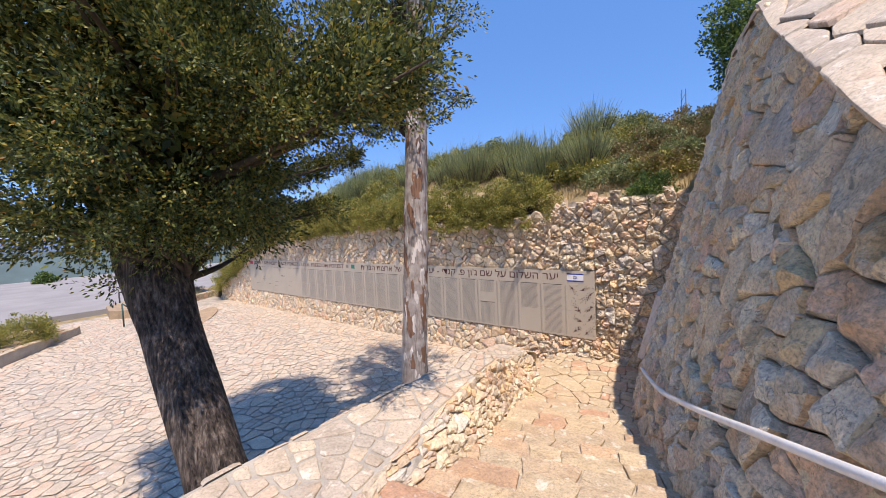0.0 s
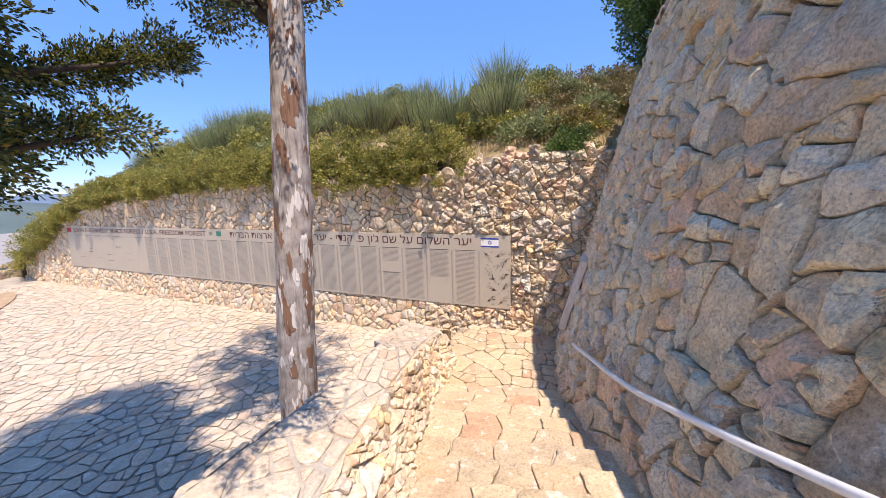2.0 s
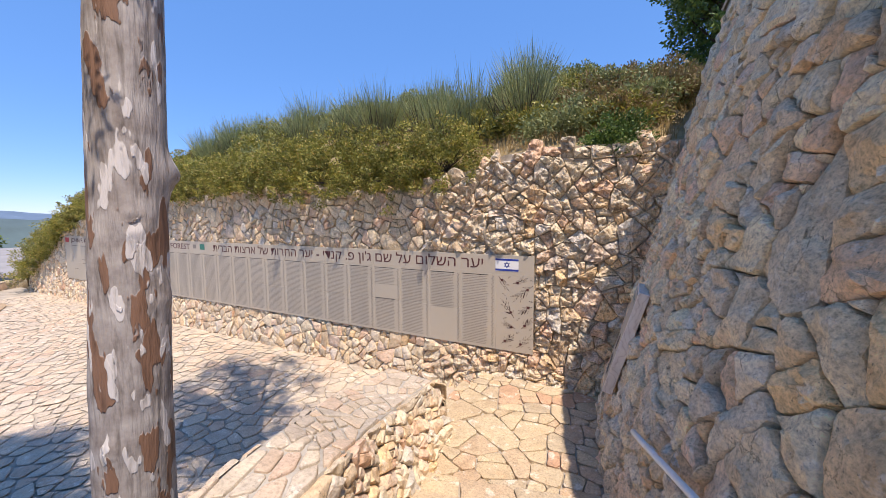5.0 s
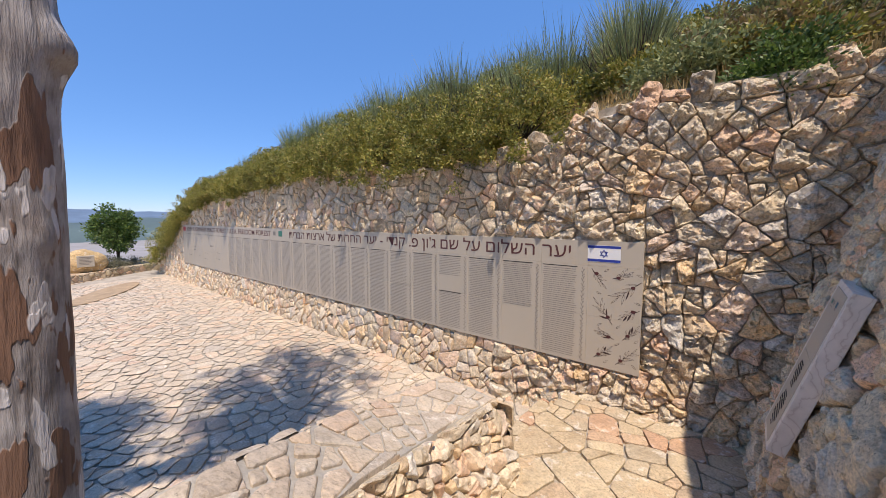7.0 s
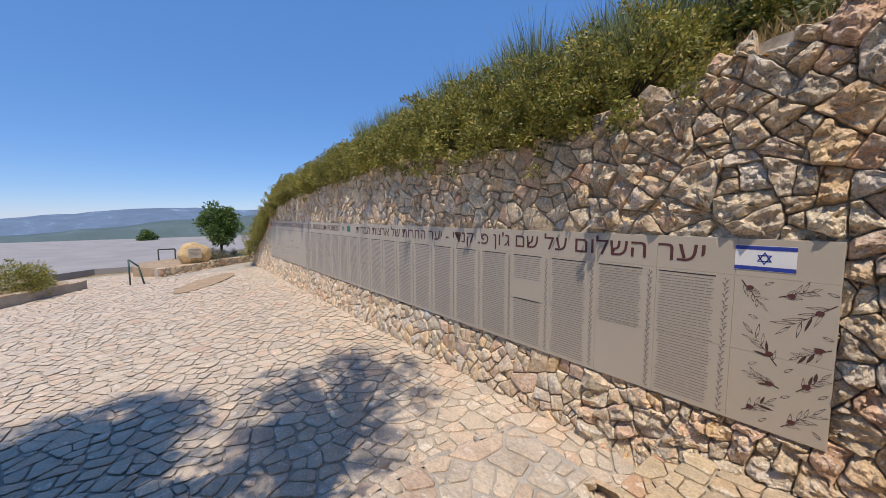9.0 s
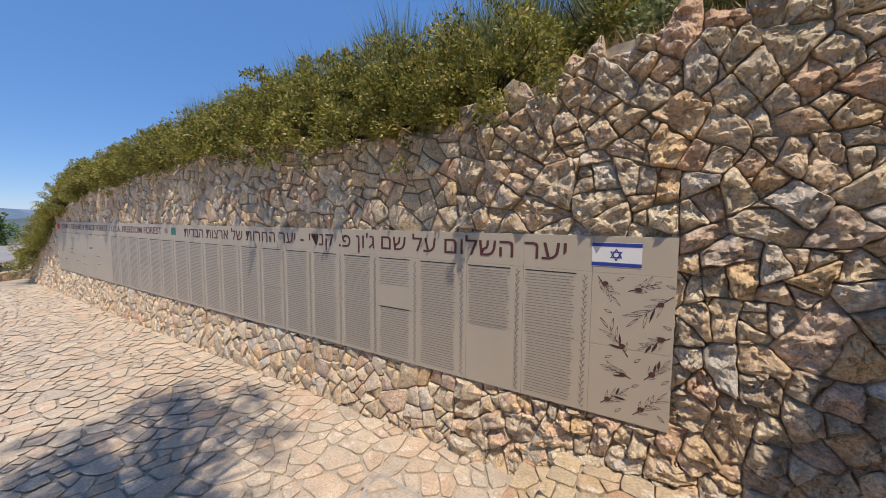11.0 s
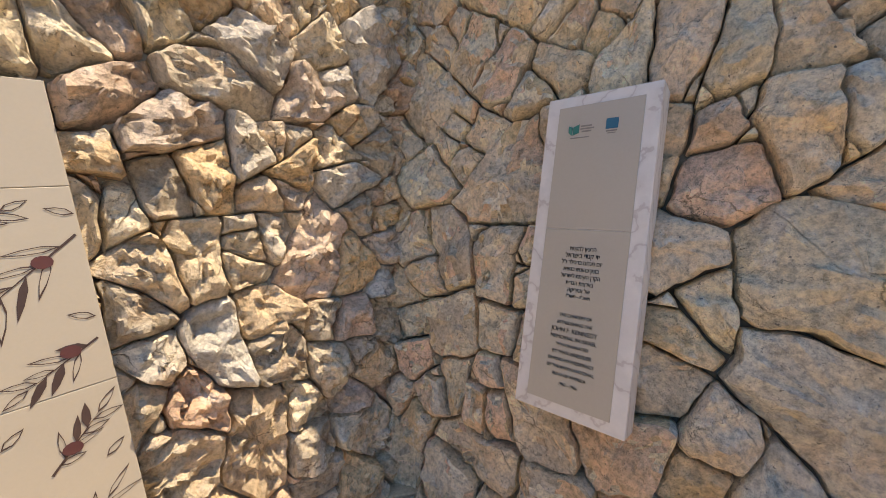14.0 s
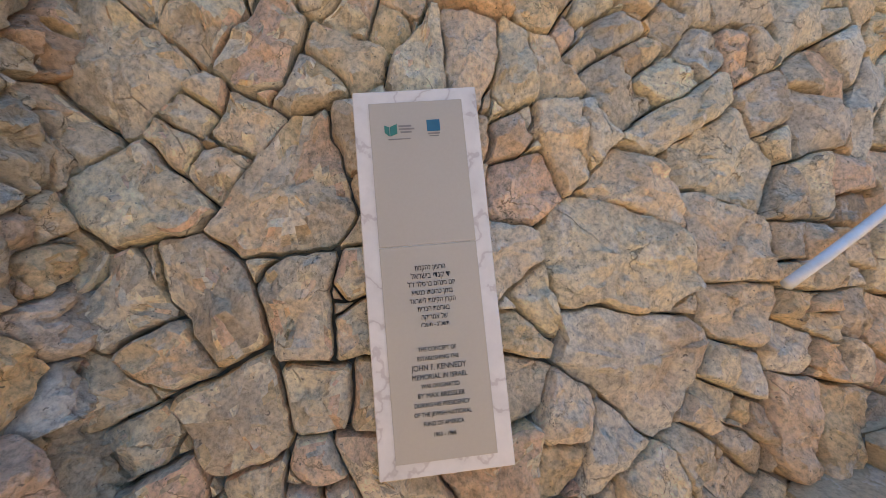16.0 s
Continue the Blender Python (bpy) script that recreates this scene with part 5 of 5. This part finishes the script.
def gate_frame():
    x, y = -17.9, -4.75
    z = patio_z(x, y)
    t = thing("metal_barrier", (x, y, z), "slanted dark green metal bar barrier at the court edge", "barrier")
    for a, b in (((0, 0, 0), (0.05, 0.0, 1.0)), ((0.02, 0.42, 0), (0.05, 0.28, 0.72)), ((0.05, 0.0, 1.0), (0.05, 0.28, 0.72))):
        part("bar", tubes_mesh("bar", [([Vector((x, y, z)) + Vector(a), Vector((x, y, z)) + Vector(b)], [0.03, 0.03], 8)], M_POST), M_POST, t)
    x, y = -23.5, -3.9
    t = thing("road_bollard", (x, y, -0.45), "dark metal hoop bollard beside the road", "bollard")
    for a, b in (((0, 0, 0), (0, 0, 0.85)), ((0, 0.7, 0), (0, 0.7, 0.85)), ((0, 0, 0.85), (0, 0.7, 0.85))):
        part("bar", tubes_mesh("bar", [([Vector((x, y, -0.45)) + Vector(a), Vector((x, y, -0.45)) + Vector(b)], [0.035, 0.035], 8)], M_DARK), M_DARK, t)


gate_frame()
n = 40
sand = [(-16.3 + 0.85 * 2.0 * math.cos(a) + 0.5 * 0.55 * math.sin(a), -2.4 - 0.5 * 2.0 * math.cos(a) + 0.85 * 0.55 * math.sin(a)) for a in (2 * math.pi * k / n for k in range(n))]
sheet("soil_patch", sand, lambda x, y: patio_z(x, y) + 0.022, M_SAND, "oval patch of bare brown soil in the paving", "soil patch", 0.02)


MAST = (-2.03, 39.0)


def mast():
    x, y = MAST
    t = thing("lattice_mast", (x, y, 7.2), "thin grey lattice mast on the hilltop", "mast")
    for dx, dy in ((-0.3, -0.3), (0.3, -0.3), (0.3, 0.3), (-0.3, 0.3)):
        part("leg", tubes_mesh("leg", [([(x + dx, y + dy, 5), (x + dx * 0.6, y + dy * 0.6, 16.3)], [0.04, 0.035], 6)], M_POST), M_POST, t)
    for k in range(10):
        z = 7.4 + 0.85 * k
        part("brace", tubes_mesh("brace", [([(x - 0.22, y - 0.22, z), (x + 0.22, y - 0.22, z + 0.8)], [0.03, 0.03], 5), ([(x - 0.22, y + 0.22, z), (x - 0.22, y - 0.22, z + 0.8)], [0.03, 0.03], 5)], M_POST), M_POST, t)


mast()

# ---- stones of the walls, stairs and paving ----
def panel_hides(c):
    return -PANEL_W + 0.35 < c[0] < -0.35 and PANEL_LOW + 0.3 < c[1] < PANEL_TOP - 0.3


def north_stones():
    def kept(polys):
        return [p for p in polys if middle(p)[1] < north_top(middle(p)[0]) - 0.05 and not panel_hides(middle(p))]

    polys = kept(rubble(-1.9, 1.75, -0.5, 3.62, 0.195, 101, 1.35))
    polys.sort(key=lambda p: abs(middle(p)[0] - 0.3) + 0.6 * abs(middle(p)[1] - 1.2))
    lay_stones(polys, on_north, wall_north, "stone", lambda c: True, M_WALL, M_WALL_FAR, 102, 300, 0.002, 0.10, 0.05, tilt=0.17, rough=0.8, step=0.055, fine=True, corner=0.08, warp=0.024, chip=0.9, edge_in=0.007, closest=lambda c: c[0] > -1.2)
    polys = kept(rubble(-20.3, -1.9, -0.5, 3.4, 0.20, 103, 0.95))
    lay_stones(polys, on_north, wall_north, "wall_stone", lambda c: c[0] > -5.0, M_WALL, M_WALL_FAR, 104, 300, 0.004, 0.10, 0.030, tilt=0.16, corner=0.08, warp=0.024, rough=0.6, far_name="far_stones")


north_stones()


def lean_stones():
    polys = [p for p in rubble(-9.3, 0.5, -0.35, 5.4, 0.255, 111, 1.12, 0.75, 0.7) if middle(p)[1] < lean_top(middle(p)[0]) - 0.02]
    trimmed = []
    for p in polys:
        y, z = middle(p)
        slope = (lean_top(y + 0.05) - lean_top(y - 0.05)) / 0.1
        p = clip(p, -slope, 1.0, lean_top(y) - slope * y - 0.01)
        if len(p) > 2:
            trimmed.append(p)
    polys = trimmed
    polys.sort(key=lambda p: abs(middle(p)[0] + 2.6) + 0.4 * abs(middle(p)[1] - 1.2))
    lay_stones(polys, on_lean, wall_east, "stone", lambda c: True, M_BATTER, M_BATTER_FAR, 112, 300, 0.0045, 0.14, 0.046, flip=True, tilt=0.12, rough=0.6, step=0.055, fine=True, corner=0.07, warp=0.030, edge_in=0.006, chip=0.6, closest=lambda c: -2.6 < c[0] and c[1] < 2.7, far_name="far_stones")

    def cap(u, v, d):
        q = on_lean(u, lean_top(u), 0)
        return q + Vector((0.92 * v, 0.16 * v, 0.46 * v)) + Vector((-0.35, 0, 0.9)) * d

    lay_stones(cells(-9.2, 1.2, -0.10, 1.5, 0.36, 113), cap, wall_east, "coping_stone", lambda c: True, M_PAVE, M_PAVE, 114, 120, 0.010, 0.04, 0.012)


lean_stones()


def tread(x0, x1, deep, rnd):
    """Slabs side by side over one tread, cut askew."""
    out, x, lean = [], x0, 0.0
    while x < x1 - 0.2:
        w = rnd.uniform(0.26, 0.58)
        nxt, ln = min(x1, x + w), rnd.uniform(-0.07, 0.07)
        out.append([(x - lean, 0.0), (nxt - ln, 0.0), (nxt + ln, deep), (x + lean, deep)])
        x, lean = nxt, ln
    return out


def stair_stones():
    rnd = random.Random(5)
    for k in range(1, STEPS + 1):
        s0 = FIRST - GOING * (k - 1)
        deep = GOING + 0.05 if k < STEPS else 2.4

        def lay(u, v, d, s0=s0, k=k):
            return stair_point(s0 - v, u, RISE * k + d * 0.5)

        lay_stones(tread(-1.05, 1.1, deep, rnd) if k < STEPS else cells(-1.05, 1.1, 0.0, deep, 0.46, 200 + k, 0.95), lay, stairs, "slab", lambda c: True, M_STEP, M_STEP, 210 + k, 40, 0.007, 0.20, 0.016, tilt=0.03, corner=0.07, flip=True, warp=0.02, fine=True, step=0.08, facets=1)

    def flat_lay(u, v, d):
        return Vector((u, v, d))

    polys = []
    for p in rubble(-0.82, 1.15, -2.75, 0.0, 0.29, 230, 1.1, 0.45, 0.1):
        p = clip(p, -U_AXIS.x, -U_AXIS.y, -FIRST - 0.0)
        if len(p) > 2 and not (middle(p)[1] < -1.72 and middle(p)[0] < parapet_foot(middle(p)[1]) - 0.15):
            polys.append(p)
    lay_stones(polys, flat_lay, landing, "flagstone", lambda c: True, M_STEP, M_STEP, 231, 90, 0.008, 0.06, 0.006, tilt=0.01, corner=0.12, facets=0, warp=0.02)
    lay_stones(cells(-1.12, -0.78, -1.6, -0.03, 0.3, 233), lambda u, v, d: Vector((u, v, -0.175 + d)), low_step, "flagstone", lambda c: True, M_STEP, M_STEP, 234, 20, 0.008, 0.15, 0.008, tilt=0.01, corner=0.12)


stair_stones()


def parapet_stones():
    lay_stones([p for p in rubble(-9.0, -1.72, 0.0, 1.0, 0.15, 241, 1.0)], on_parapet_face, parapet, "rubble", lambda c: c[0] > -7.2, M_RUBBLE, M_RUBBLE, 242, 300, 0.003, 0.06, 0.036, tilt=0.2, rough=1.0, step=0.05, fine=True, warp=0.02)

    def top(u, v, d):
        return on_parapet_top(u / 0.75, v, d)

    lay_stones(rubble(0.02, 0.72, -9.0, -1.74, 0.17, 243, 1.7, 0.5, 0.1), top, parapet, "coping_slab", lambda c: True, M_PAVE, M_PAVE, 244, 200, 0.014, 0.03, 0.008, tilt=0.03, warp=0.02, corner=0.12, facets=0)

    def end(u, v, d):
        return Vector((-1.36 + u, -1.72 + d, -0.4 + v))

    lay_stones(cells(0.0, 0.78, 0.0, 0.98, 0.24, 245), end, parapet, "rubble", lambda c: True, M_STEP, M_STEP, 246, 30, 0.01, 0.04, 0.03, flip=True)

    def outer(u, v, d):
        return Vector((parapet_out(u) - 0.02 - d, u, patio_z(0, u) - 0.05 + v * (parapet_z(u) + 0.1 - patio_z(0, u))))

    lay_stones(cells(-9.0, -1.72, 0.0, 1.0, 0.25, 247), outer, parapet, "rubble", lambda c: False, M_STEP, M_PAVE_FAR, 248, 0, 0.01, 0.04, 0.03, far_name="outer_face", flip=True)


parapet_stones()


def court_stones():
    polys = [p for p in rubble(-21.5, -0.72, -13.5, -0.04, 0.215, 251, 1.35, 0.5, 0.15) if court_edge(*middle(p))]
    polys.sort(key=lambda p: (middle(p)[0] + 2.0) ** 2 + (middle(p)[1] + 1.2) ** 2)
    lay_stones(polys[:300], on_court, court, "paving_stone", lambda c: True, M_PAVE, M_PAVE_FAR, 252, 300, 0.013, 0.03, 0.007, tilt=0.018, corner=0.16, facets=0, warp=0.035)
    lay_stones(polys[300:], on_court, court, "paving_stone", lambda c: False, M_PAVE, M_PAVE_FAR, 255, 0, 0.013, 0.03, 0.007, tilt=0.018, corner=0.16, facets=0, warp=0.035, back=False, far_name="paving_far")


court_stones()
